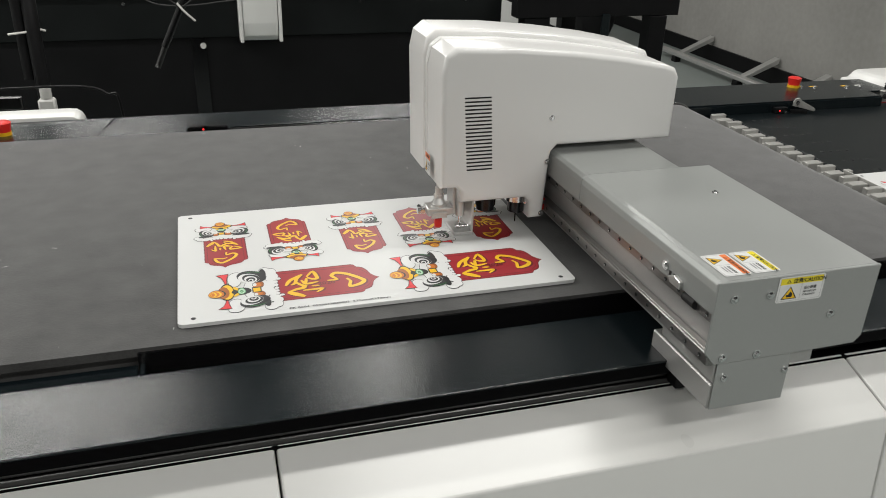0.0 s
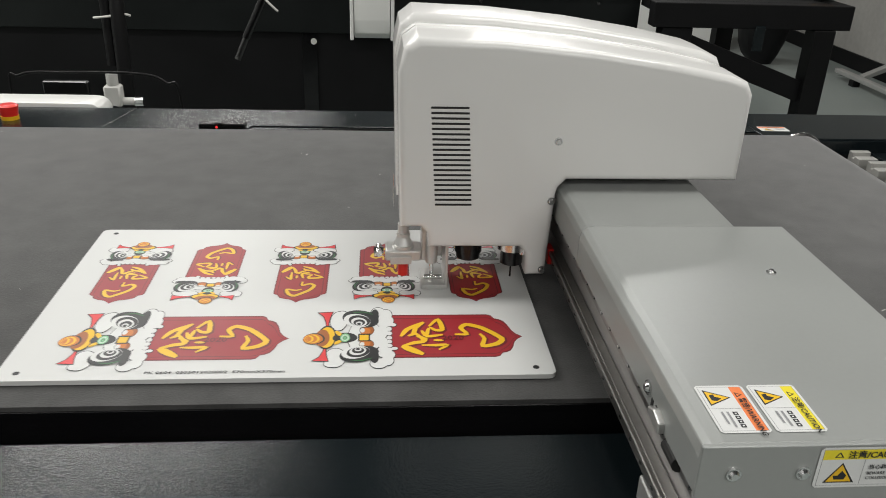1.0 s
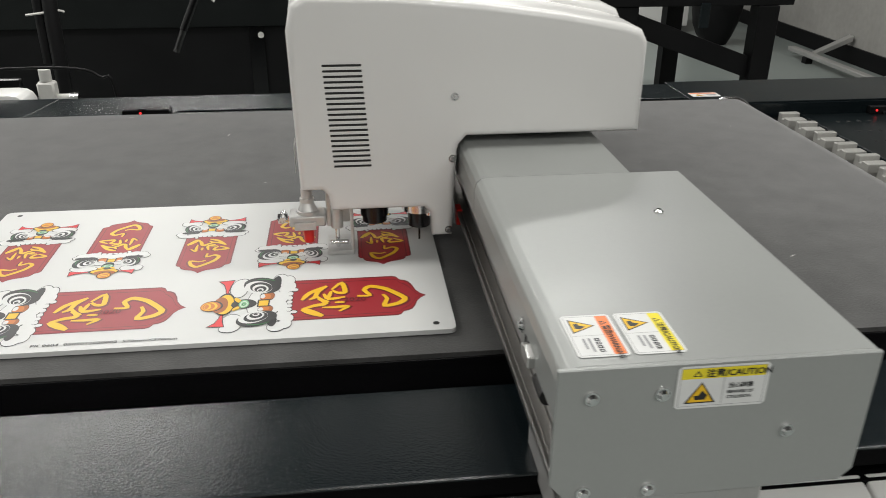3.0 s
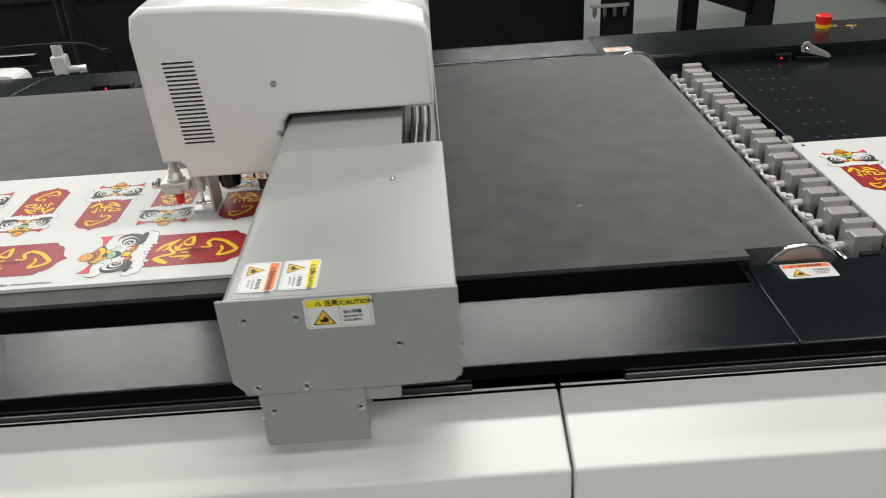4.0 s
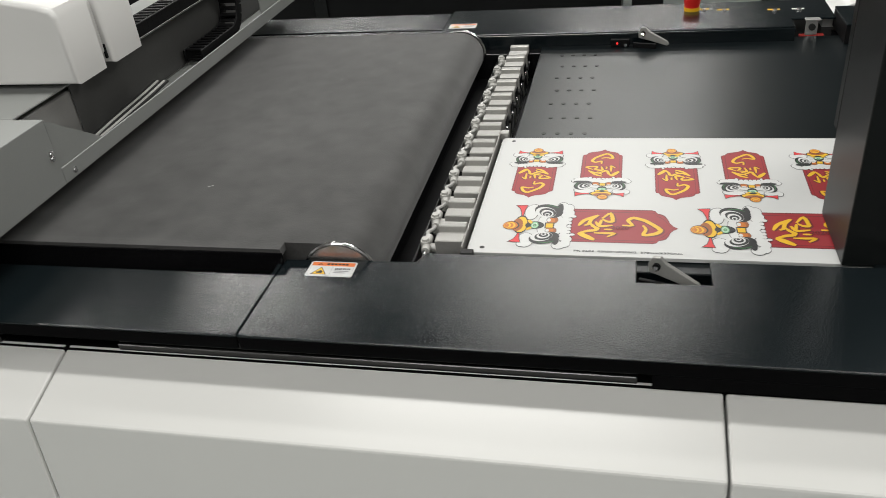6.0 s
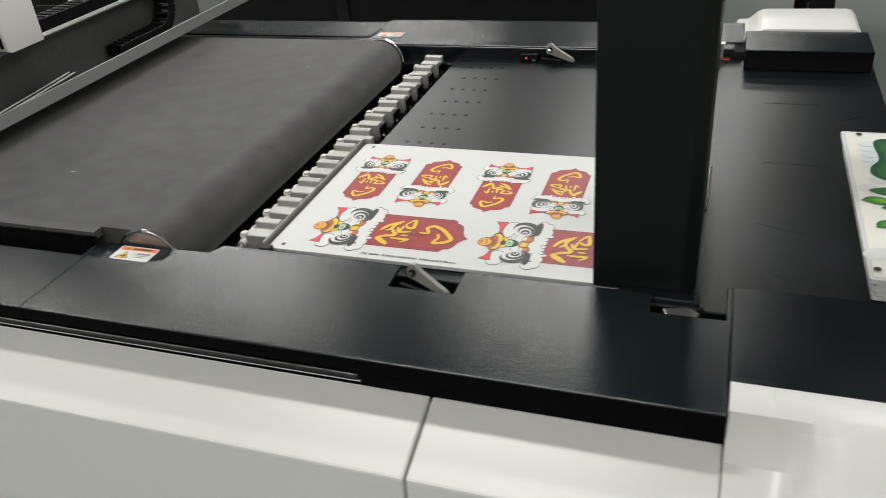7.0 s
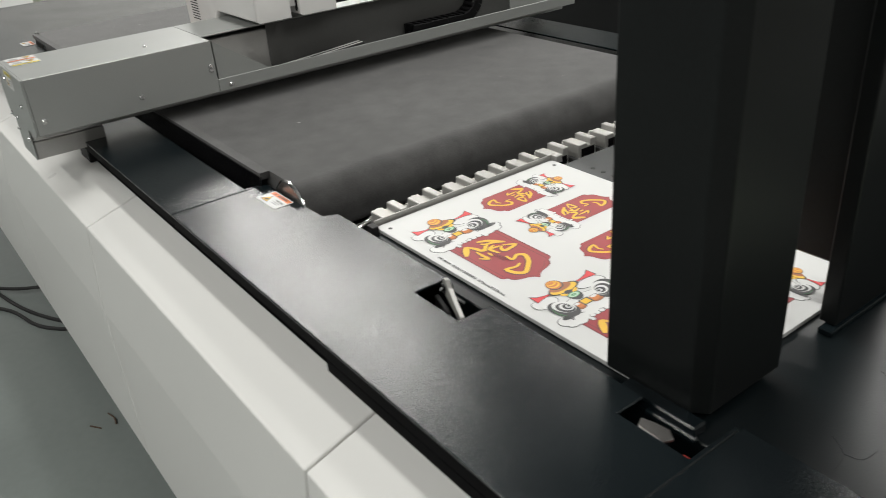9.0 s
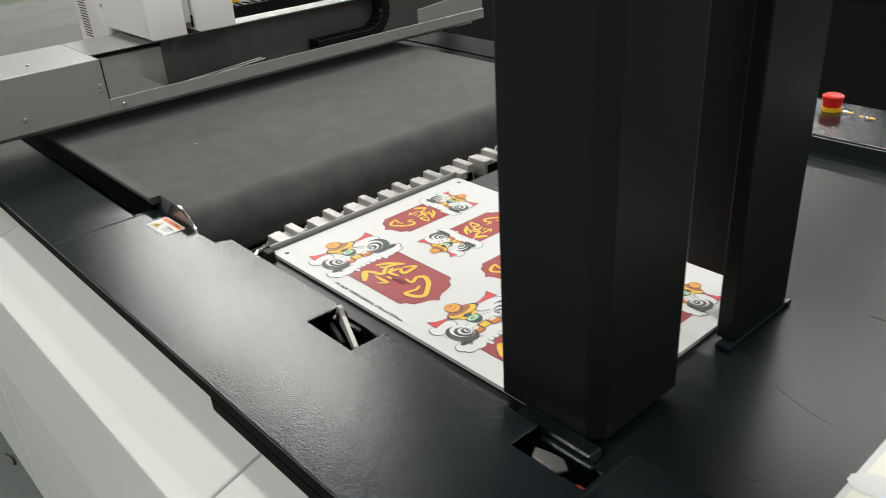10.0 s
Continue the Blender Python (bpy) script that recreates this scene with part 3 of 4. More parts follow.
    for i, (col, r) in enumerate((("black", 58), ("orange", 52), ("yellow", 40), ("orange", 32), ("yellow", 18), ("orange", 11))):
        blob(col, 162 - 5 * i, 202, r, 30 - 3.4 * i)
    blob("black", 325, 197, 66, 26)
    blob("yellow", 290, 175, 22, 9, 0.5)
    blob("yellow", 290, 220, 22, 9, -0.5)
    for col, r in (("black", 29), ("green", 26), ("white", 19), ("green", 15), ("black", 9), ("green", 6)):
        blob(col, 325, 197, r, r * 0.85)
    for f in (1, -1):
        blob("black", 440, 197 + f * 36, 40, 26)
        blob("brown", 448, 197 + f * 36, 30, 20)
        blob("orange", 432, 197 + f * 32, 28, 18)
        blob("white", 416, 197 + f * 36, 13, 11)
    poly("black", [(394, 177), (458, 177), (458, 218), (394, 218)])
    poly("yellow", [(402, 183), (450, 183), (450, 212), (402, 212)])
    # eyes
    for f in (1, -1):
        y = 195 - f * 92
        blob("black", 404, y, 102, 44, f * 0.12)
        blob("black", 478, y - f * 6, 26, 44, f * 0.2)
        blob("white", 385, y + f * 9, 74, 34, f * 0.12)
        blob("black", 398, y + f * 10, 60, 28, f * 0.12)
        blob("white", 396, y + f * 16, 44, 22, f * 0.12)
        blob("black", 397, y + f * 19, 32, 16)
        blob("white", 397, y + f * 24, 18, 10)
        blob("black", 396, y + f * 26, 11, 6)
        stroke("dark_leaf", [(360, y - f * 32), (420, y - f * 35), (470, y - f * 22)], 6)


def printed_board(x, y, z, sheets, label):
    """A stack of printed foam boards; x, y is the front-left hole, z the top."""
    ob = thing("printed_board", (x + 0.26, y + 0.17, z - 0.0055 * sheets), label, "printed board", "lion print boards")
    x0, y0 = x - 0.02, y - 0.0135
    for k in range(sheets):
        dx = 0.0 if k == 0 else random.uniform(-0.0015, 0.0015)
        bm = box(x0 + dx, x0 + BOARD[0] + dx, y0 + dx, y0 + BOARD[1] + dx, z - 0.0055 * (k + 1) + 0.0002, z - 0.0055 * k, 0)
        bmesh.ops.bevel(bm, geom=[e for e in bm.edges if abs(e.verts[0].co.z - e.verts[1].co.z) > 0.001], offset=0.008, segments=4, affect="EDGES", profile=0.5)
        part("sheet", bm, M_SHEET, ob)
    art = Art(lambda px, py, level: (px + x, py + y, z + 0.0002 + level * 0.000006))
    lion_motif(art, 0.022, 0.062, 0.243, 0)
    lion_motif(art, 0.282, 0.062, 0.243, 0)
    for mx, up in ((0.048, 1), (0.157, 0), (0.265, 1), (0.374, 0), (0.482, 1)):
        lion_motif(art, mx, 0.315 if up else 0.142, 0.171, -math.pi / 2 if up else math.pi / 2)
    art.level = 0
    for hx, hy in ((0, 0), (0.53, 0), (0, 0.345), (0.53, 0.345)):
        art.blob("black", hx, hy, 0.0035, 0.0035)
    art.done("printed_artwork", ob, "red and yellow lion-dance artwork")
    words("PK 0604  0505012020002  570mmX370mm", 0.0078, pose(x + 0.126, y - 0.0045, z + 0.0006) @ Matrix.Diagonal((1.02, 0.8, 1, 1)), INK["black"], ob)
    for mx in (0.022, 0.282):
        words("2020", 0.0125, pose(x + mx + 0.152, y + 0.0555, z + 0.0010), INK["maroon"], ob)
    return ob


printed_board(-0.53, 0.0, 0.8595, 1, "white foam board printed with red lion plaques on the belt")
printed_board(0.908, 0.038, 0.8118, 1, "white printed lion foam boards waiting on the feeding bed")

# ---- feeder columns ----
frame_ob = thing("feeder_frame", (1.43, 0.2, 0.8), "black powder-coated steel feeder frame with two square columns", "machine frame")
part("column", prism([(1.365, 0.018), (1.474, 0.018), (1.490, 0.032), (1.490, 0.150), (1.365, 0.150)], "z", 0.8130, 2.3, 0.002, 2), M_SATIN, frame_ob, "black square steel column")
part("column", box(1.4685, 1.489, 0.262, 0.386, 0.8130, 2.3, 0.002, 2), M_SATIN, frame_ob)
part("column_panel", box(1.402, 1.468, 0.296, 0.318, 0.870, 2.3, 0.002), M_SATIN, frame_ob)
part("foot_plate", box(1.476, 1.493, 0.248, 0.394, 0.8052, 0.8128, 0.001), M_BLACK, frame_ob)
part("foot_bracket", join(box(1.40, 1.497, -0.002, 0.0175, 0.8055, 0.8185, 0.002), box(1.44, 1.503, -0.008, -0.001, 0.8055, 0.813, 0.002)), M_BLACK, frame_ob, "scuffed black foot bracket")
part("crossbeam", box(1.365, 1.490, -0.6, 1.3, 2.301, 2.42, 0.004, 2), M_SATIN, frame_ob)


# ---- labels ----
def warning_label(name, parent, o, ux, uy, w, h, band, bands_on="top", full=False):
    """A white sticker with a coloured band, a yellow triangle and lines of small print. o: its lower left corner, ux, uy: its sides' directions."""
    o, ux, uy = Vector(o), Vector(ux), Vector(uy)
    n = ux.cross(uy)

    def at(x, y, level):
        return o + ux * (x * w) + uy * (y * h) + n * (0.0003 + 0.00002 * level)
    art = Art(at)
    band = "lemon" if band == "yellow" else band
    r = 0.04
    art.poly("white", [(r, 0), (1 - r, 0), (1, r * 1.5), (1, 1 - r * 1.5), (1 - r, 1), (r, 1), (0, 1 - r * 1.5), (0, r * 1.5)])
    art.poly("grey", [(0.035, 0.05), (0.965, 0.05), (0.965, 0.95), (0.035, 0.95)])
    art.poly("white", [(0.042, 0.06), (0.958, 0.06), (0.958, 0.94), (0.042, 0.94)])
    art.poly(band, [(0.042, 0.70), (0.958, 0.70), (0.958, 0.94), (0.042, 0.94)])
    art.poly("black", [(0.16, 0.75), (0.215, 0.89), (0.27, 0.75)])
    art.poly(band, [(0.185, 0.77), (0.215, 0.85), (0.245, 0.77)])
    if not full:
        for i in range(6):
            x = 0.36 + 0.08 * i
            art.poly("black", [(x, 0.77), (x + 0.055, 0.77), (x + 0.055, 0.88), (x, 0.88)])
    art.poly("black", [(0.10, 0.12), (0.45, 0.12), (0.275, 0.62)])
    art.poly("yellow", [(0.135, 0.15), (0.415, 0.15), (0.275, 0.57)])
    art.poly("black", [(0.22, 0.2), (0.33, 0.2), (0.35, 0.3), (0.29, 0.42), (0.25, 0.3), (0.2, 0.3)])
    art.poly("grey", [(0.508, 0.08), (0.514, 0.08), (0.514, 0.70), (0.508, 0.70)])
    for i in range(0 if full and bands_on == "top" else 4):
        x = 0.58 + 0.085 * i
        art.poly("black", [(x, 0.46), (x + 0.065, 0.46), (x + 0.065, 0.56), (x, 0.56)])
        art.poly("white", [(x + 0.02, 0.49), (x + 0.045, 0.49), (x + 0.045, 0.53), (x + 0.02, 0.53)])
    for i in range(0 if full and bands_on == "top" else 2):
        art.poly("grey", [(0.58, 0.34 - 0.11 * i), (0.89 - 0.06 * i, 0.34 - 0.11 * i), (0.89 - 0.06 * i, 0.385 - 0.11 * i), (0.58, 0.385 - 0.11 * i)])
    ob = art.done(name, parent, "white warning sticker with a %s band" % ("yellow" if band == "lemon" else "orange"))
    m = Matrix((tuple(ux) + (0,), tuple(uy) + (0,), tuple(n) + (0,), (0, 0, 0, 1))).transposed()
    lines = [("\u6ce8\u610f/CAUTION" if band == "lemon" else "\u8b66\u544a/WARNING", 0.30, 0.755, 0.2 if bands_on == "top" else 0.165)] if full else []
    if bands_on == "top" and full:
        lines += [("\u5f53\u5fc3\u78b0\u649e", 0.56, 0.47, 0.13), ("BEWARE OF", 0.56, 0.33, 0.1), ("COLLISION", 0.56, 0.21, 0.1)]
    for text, x, y, size in lines:
        m.translation = at(x, y, 40)
        words(text, h * size, m.copy(), INK["black"], ob)
    return ob


warning_label("warning_label", gantry, (0.1245, GY - 0.0018, 0.963), (1, 0, 0), (0, 0, 1), 0.0635, 0.0335, "yellow", "top", True)
warning_label("warning_label", gantry, (0.0615, -0.236, GT + 0.0002), (0, -1, 0), (1, 0, 0), 0.0545, 0.036, "warn_orange", "side", True)
warning_label("warning_label", gantry, (0.1005, -0.236, GT + 0.0002), (0, -1, 0), (1, 0, 0), 0.0545, 0.036, "yellow", "side", True)
warning_label("warning_label", table, (0.690, -0.0775, PLATE_Z + 0.0003), (1, 0, 0), (0, 1, 0), 0.065, 0.035, "warn_orange")
warning_label("warning_label", table, (0.678, 0.955, PLATE_Z + 0.0035), (1, 0, 0), (0, 1, 0), 0.065, 0.035, "warn_orange")
warning_label("warning_label", table, (-0.975, 0.888, PLATE_Z + 0.0035), (1, 0, 0), (0, 1, 0), 0.065, 0.035, "warn_orange")
warning_label("warning_label", table, (-0.98, -0.09, PLATE_Z + 0.0003), (1, 0, 0), (0, 1, 0), 0.065, 0.035, "warn_orange")
warning_label("warning_label", head, (-0.1395 + DX, HY + 0.075, 0.955), (0, -1, 0), (0, 0, 1), 0.030, 0.036, "warn_orange")

# ---- knife tools under the head ----
TX, TY = -0.136, HY + 0.03
knife = part("knife_holder", join(box(TX - 0.022, TX + 0.022, TY - 0.014, TY + 0.016, 0.896, 0.910, 0.002), box(TX - 0.016, TX + 0.010, TY - 0.017, TY - 0.0145, 0.893, 0.903, 0.0006), rod((TX, TY, 0.910), (TX, TY, 0.914), 0.0135, 18), rod((TX, TY, 0.914), (TX, TY, 0.924), 0.0115, 18, 0.0075), rod((TX, TY, 0.924), (TX, TY, 0.929), 0.0085, 18), rod((TX, TY, 0.929), (TX, TY, 0.941), 0.0068, 18), rod((TX, TY, 0.941), (TX, TY, 0.946), 0.0045, 14), rod((TX, TY, 0.886), (TX, TY, 0.896), 0.0042, 14)), M_ALU, head, "bare metal knife holder", smooth=True)
part("blade_guard", rod((TX, TY, 0.872), (TX, TY, 0.888), 0.0062, 16, 0.0066), M_RED, knife, "red plastic blade guard", smooth=True)
part("side_knob", join(rod((TX - 0.024, TY, 0.903), (TX - 0.036, TY, 0.903), 0.006, 12), rod((TX - 0.030, TY - 0.012, 0.905), (TX - 0.030, TY + 0.012, 0.905), 0.004, 10)), M_STEEL, knife)
bracket = part("tool_bracket", join(box(TX + 0.0225, TX + 0.0285, TY - 0.004, TY + 0.028, 0.892, 0.952, 0.001), box(TX + 0.051, TX + 0.055, TY - 0.020, TY + 0.03, 0.866, 0.95, 0.001), box(TX + 0.023, TX + 0.0505, TY + 0.024, TY + 0.030, 0.885, 0.952, 0.001),
                          box(TX + 0.022, TX + 0.055, TY - 0.020, TY + 0.03, 0.860, 0.8658, 0.001)), M_ALU, head, "bare metal tool bracket")
part("cylinder", join(rod((TX + 0.035, TY - 0.006, 0.892), (TX + 0.035, TY - 0.006, 0.938), 0.0075, 16), rod((TX + 0.035, TY - 0.006, 0.938), (TX + 0.035, TY - 0.006, 0.941), 0.0062, 16)), M_ALU, bracket, "round metal lifting cylinder", smooth=True)
part("piston", join(rod((TX + 0.035, TY - 0.006, 0.8659), (TX + 0.035, TY - 0.006, 0.892), 0.0026, 12), rod((TX + 0.026, TY - 0.012, 0.874), (TX + 0.048, TY - 0.012, 0.874), 0.0028, 12)), M_STEEL, bracket, "polished piston rod", smooth=True)
part("bolt", join(rod((TX + 0.040, TY + 0.0238, 0.944), (TX + 0.040, TY + 0.020, 0.944), 0.004, 10), rod((TX + 0.047, TY + 0.0238, 0.938), (TX + 0.047, TY + 0.020, 0.938), 0.003, 10)), M_BLACK_DULL, bracket)
part("spindle", join(rod((-0.055, TY, 0.905), (-0.055, TY, 0.945), 0.017, 20), rod((-0.055, TY, 0.897), (-0.055, TY, 0.905), 0.015, 20)), M_BLACK_GLOSS, head, "dark spindle nose", smooth=True)
collet = part("spindle", join(rod((0.0, TY, 0.91), (0.0, TY, 0.95), 0.021, 20), rod((0.012, TY - 0.012, 0.906), (0.012, TY - 0.012, 0.93), 0.006, 10)), M_STEEL, head, "chromed spindle nose", smooth=True)
part("drill_bit", join(rod((0.0, TY, 0.889), (0.0, TY, 0.911), 0.014, 20), rod((0.0, TY, 0.868), (0.0, TY, 0.89), 0.0012, 8)), M_BLACK_GLOSS, collet, smooth=True)
part("carriage", box(-0.09, 0.047, HY + 0.085, HY + 0.17, 0.90, 0.945, 0.002), M_ALU, head)
part("sensor", box(0.047, 0.054, HY + 0.03, HY + 0.05, 0.884, 0.905, 0.001), M_RED, head, "small red sensor")

# ---- cable chain and hoses along the gantry ----
chain = thing("cable_chain", (0.235, 0.5, 0.9), "black plastic cable chain looped along the gantry", "cable chain")
link_me = None
path = []
for k in range(26):
    path.append((0.27 + 0.0175 * k, 1.030, 0.0))
for k in range(1, 10):
    a = math.pi * k / 10
    path.append((0.708 + 0.056 * math.sin(a), 0.974 + 0.056 * math.cos(a), -a))
for k in range(9):
    path.append((0.708 - 0.0175 * k, 0.918, math.pi))
for y, z, a in path:
    if link_me is None:
        ob = part("chain_link", join(box(0.0, 0.004, -0.0095, 0.0095, -0.012, 0.012, 0.001), box(0.038, 0.042, -0.0095, 0.0095, -0.012, 0.012, 0.001), box(0.003, 0.039, -0.004, 0.004, 0.009, 0.0125, 0.001), box(0.003, 0.039, -0.004, 0.004, -0.0125, -0.009, 0.001)), M_BLACK_DULL, chain)
        link_me = ob.data
    else:
        ob = new("chain_link", link_me)
        ob.parent = chain
        ob.matrix_parent_inverse = Matrix.Translation(-chain.location)
    ob.matrix_basis = Matrix.Translation((0.213, y, z)) @ Matrix.Rotation(a, 4, "X")
for i in range(5):
    x = 0.222 + 0.007 * i
    tagged(part("air_hose", tube([(x, 0.075 + 0.01 * i, 0.902), (x + 0.006 * math.sin(i), 0.16, 0.903 + 0.003 * (i % 2)), (x - 0.004, 0.25, 0.906), (x, 0.36, 0.914), (x, 0.42, 0.918)], 0.0026), M_CLEAR if i % 2 else M_RUBBER), "thin pneumatic hose lying in the gantry tray", "hose", "hoses in the gantry tray")

# ---- grippers between belt and feeding bed ----
def gripper(y):
    ob = thing("gripper", (0.858, y, 0.742), "aluminium pneumatic gripper block with a white push-in fitting", "gripper", "row of grippers")
    x0, x1 = 0.838, 0.879
    body = part("block", prism([(y - 0.024, 0.743), (y + 0.021, 0.743), (y + 0.021, 0.8205), (y + 0.007, 0.8205), (y + 0.006, 0.8095), (y - 0.001, 0.8095), (y - 0.002, 0.8145), (y - 0.024, 0.8145)], "x", x0, x1, 0.0012, 1), M_BLOCK, ob, "machined aluminium block")
    part("side_face", box(x1 - 0.001, x1 + 0.0012, y - 0.017, y + 0.017, 0.748, 0.806, 0.0006), M_BLACK_GLOSS, body)
    part("bore", rod((x1 + 0.001, y + 0.002, 0.782), (x1 + 0.0025, y + 0.002, 0.782), 0.0075, 16), M_STEEL, body)
    part("knob", join(rod((x1 - 0.006, y - 0.0295, 0.785), (x1 + 0.003, y - 0.0295, 0.785), 0.0065, 12), box(x0 + 0.01, x1 - 0.004, y - 0.032, y - 0.024, 0.75, 0.79, 0.001)), M_RUBBER, ob)
    fit_ob = part("fitting", join(rod((0.817, y + 0.004, 0.768), (0.817, y + 0.004, 0.797), 0.0075, 14), rod((0.817, y + 0.004, 0.797), (0.817, y + 0.004, 0.801), 0.0055, 14), rod((0.812, y + 0.004, 0.785), (0.838, y + 0.004, 0.785), 0.0065, 14),
                                 rod((0.820, y - 0.014, 0.789), (0.817, y + 0.026, 0.789), 0.0062, 14)), M_NYLON, ob, "off-white plastic push-in fitting", smooth=True)
    part("hose", tube([(0.817, y + 0.024, 0.789), (0.813, y + 0.036, 0.791), (0.818, y + 0.048, 0.789), (0.820, y + 0.060, 0.789)], 0.0032, 8, 4), M_CLEAR, fit_ob, smooth=True)
    return ob


first_grip = gripper(0.071)
for k in range(1, 12):
    copy_thing(first_grip, pose(0.858, 0.071 + 0.0710 * k, 0.742))
beam_ob = tagged(part("gripper_beam", box(0.808, 0.84, 0.02, 0.90, 0.742, 0.768, 0.002), M_BLACK_DULL), "dark steel beam carrying the row of grippers", "beam")
part("facing_strip", box(0.8035, 0.8062, 0.02, 0.90, 0.7422, 0.783, 0.0006), M_RAIL, beam_ob, "dark metal angle strip")
tagged(part("air_hose", tube([(0.819, 0.055, 0.789), (0.823, 0.035, 0.786), (0.832, 0.010, 0.776), (0.838, -0.006, 0.765)], 0.004, 10), M_STEEL, smooth=True), "clear glossy air hose at the row's front end", "hose")
bar = thing("stop_bar", (0.885, 0.2, 0.80), "thin aluminium stop bar along the printed boards", "stop bar")
part("strip", join(box(0.8805, 0.8825, 0.026, 0.41, 0.797, 0.8195, 0.0005), box(0.8825, 0.8965, 0.399, 0.414, 0.806, 0.8195, 0.0006)), M_BLOCK, bar)
part("end_block", box(0.8815, 0.899, 0.012, 0.0238, 0.79, 0.818, 0.001), M_RUBBER, bar, "black end block")


# ---- sensors and buttons ----
def stop_button(x, y, z, label):
    ob = thing("emergency_stop", (x, y, z), label, "emergency stop")
    part("collar", rod((x, y, z), (x, y, z + 0.008), 0.0175, 24), M_YELLOW, ob, "yellow collar")
    part("cap", join(rod((x, y, z + 0.008), (x, y, z + 0.028), 0.0165, 24, 0.0195), rod((x, y, z + 0.028), (x, y, z + 0.031), 0.0195, 24, 0.015)), M_RED, ob, "red mushroom cap", smooth=True)
    return ob


stop_button(1.236, 1.045, PLATE_Z + 0.003, "red mushroom emergency stop with yellow collar on black plate")
stop_button(-0.93, 0.985, PLATE_Z + 0.003, "yellow-collared emergency stop on the back plate")
for i, (x, y) in enumerate(((1.262, 1.045), (1.306, 1.036), (1.413, 1.024), (1.464, 1.024))):
    ob = thing("push_button", (x, y, PLATE_Z + 0.003), "small round push button with a marker sticker", "push button", "buttons on the back plate")
    part("marker", box(x - 0.014, x + 0.012, y + 0.001, y + 0.009, PLATE_Z + 0.003, PLATE_Z + 0.0036, 0), M_YELLOW if i < 3 else M_PLASTIC, ob, "yellow marker sticker" if i < 3 else "white marker sticker")
    part("button", rod((x, y - 0.003, PLATE_Z + 0.003), (x, y - 0.003, PLATE_Z + 0.007), 0.0055, 16, 0.0045), M_STEEL, ob)


def lever(x, y, z, turn, label):
    m = pose(x, y, z, 0, 0, turn)
    ob = thing("register_lever", (x, y, z), label, "lever", "register levers")

    def moved(bm):
        bmesh.ops.transform(bm, matrix=m, verts=bm.verts)
        return bm
    part("arm", moved(prism([(-0.010, -0.012), (0.002, -0.014), (0.052, -0.026), (0.056, -0.022), (0.052, -0.016), (0.012, 0.004), (0.004, 0.012), (-0.006, 0.010), (-0.011, 0.0)], "y", -0.003, 0.003, 0.001, 2)), M_BLOCK, ob, "bare metal lever arm")
    part("pivot", moved(rod((0, -0.0065, -0.001), (0, 0.0065, -0.001), 0.005, 14)), M_BLACK_DULL, ob)
    part("mount", moved(box(-0.02, 0.03, -0.012, -0.006, -0.05, -0.02, 0.001)), M_BLACK_DULL, ob)
    part("shaft", moved(rod((0, -0.008, -0.001), (0, 0.02, -0.03), 0.003, 8)), M_STEEL, ob)
    return ob


lever(1.142, -0.030, 0.838, -18, "bare metal register lever in a slot of the black plate")
lever(1.128, 0.888, 0.836, -14, "bare metal register lever behind the feeding bed")
slot = thing("slide_latch", (1.485, -0.03, 0.79), "steel latch with a red tip in a slot of the plate", "latch")
part("latch_bar", box(1.446, 1.525, -0.042, -0.022, 0.79, 0.800, 0.001), M_BLACK_DULL, slot)
part("latch_plate", prism([(1.462, -0.044), (1.492, -0.046), (1.498, -0.034), (1.486, -0.026), (1.470, -0.028), (1.456, -0.032)], "z", 0.822, 0.826, 0.001, 1), M_TRACK, slot, "worn metal latch plate")
part("latch_post", box(1.465, 1.49, -0.042, -0.03, 0.80, 0.822, 0), M_BLACK_DULL, slot)
part("red_tip", box(1.508, 1.522, -0.042, -0.032, 0.80, 0.814, 0.001), M_DULLRED, slot, "red plastic tip")
rb = thing("clamp_bracket", (1.477, 0.92, 0.805), "small metal clamp bracket with a red base", "bracket")
part("red_base", box(1.455, 1.505, 0.932, 0.945, 0.8005, 0.806, 0.001), M_DULLRED, rb, "red base strip")
part("upright", join(box(1.466, 1.490, 0.934, 0.94, 0.806, 0.838, 0.001), box(1.463, 1.493, 0.926, 0.942, 0.838, 0.842, 0.001)), M_ALU, rb)
part("knob", rod((1.478, 0.934, 0.824), (1.478, 0.928, 0.824), 0.007, 14), M_RUBBER, rb)
cs = thing("camera_sensor", (-0.485, 0.94, 0.835), "black sensor strip with a red light at the belt edge", "sensor")
part("housing", join(box(-0.532, -0.440, 0.915, 0.948, 0.8352, 0.849, 0.002), box(-0.50, -0.485, 0.912, 0.93, 0.849, 0.852, 0.001)), M_BLACK_GLOSS, cs)
led_mat = bpy.data.materials.new("red_indicator")
led_mat.use_nodes = True
led_mat.node_tree.nodes["Principled BSDF"].inputs["Base Color"].default_value = (0.6, 0.01, 0.01, 1)
led_mat.node_tree.nodes["Principled BSDF"].inputs["Emission Color"].default_value = (1, 0.03, 0.03, 1)
led_mat.node_tree.nodes["Principled BSDF"].inputs["Emission Strength"].default_value = 1.5
part("indicator", rod((-0.496, 0.9149, 0.843), (-0.496, 0.9135, 0.843), 0.0022, 10), led_mat, cs, "glowing red indicator")
ls = thing("laser_sensor", (1.075, 0.895, 0.805), "small black sensor with a glowing red light", "sensor")
part("housing", box(1.058, 1.098, 0.885, 0.900, 0.8052, 0.822, 0.001), M_BLACK_DULL, ls)
part("indicator", rod((1.072, 0.885, 0.814), (1.072, 0.8835, 0.814), 0.0022, 10), led_mat, ls, "glowing red indicator")
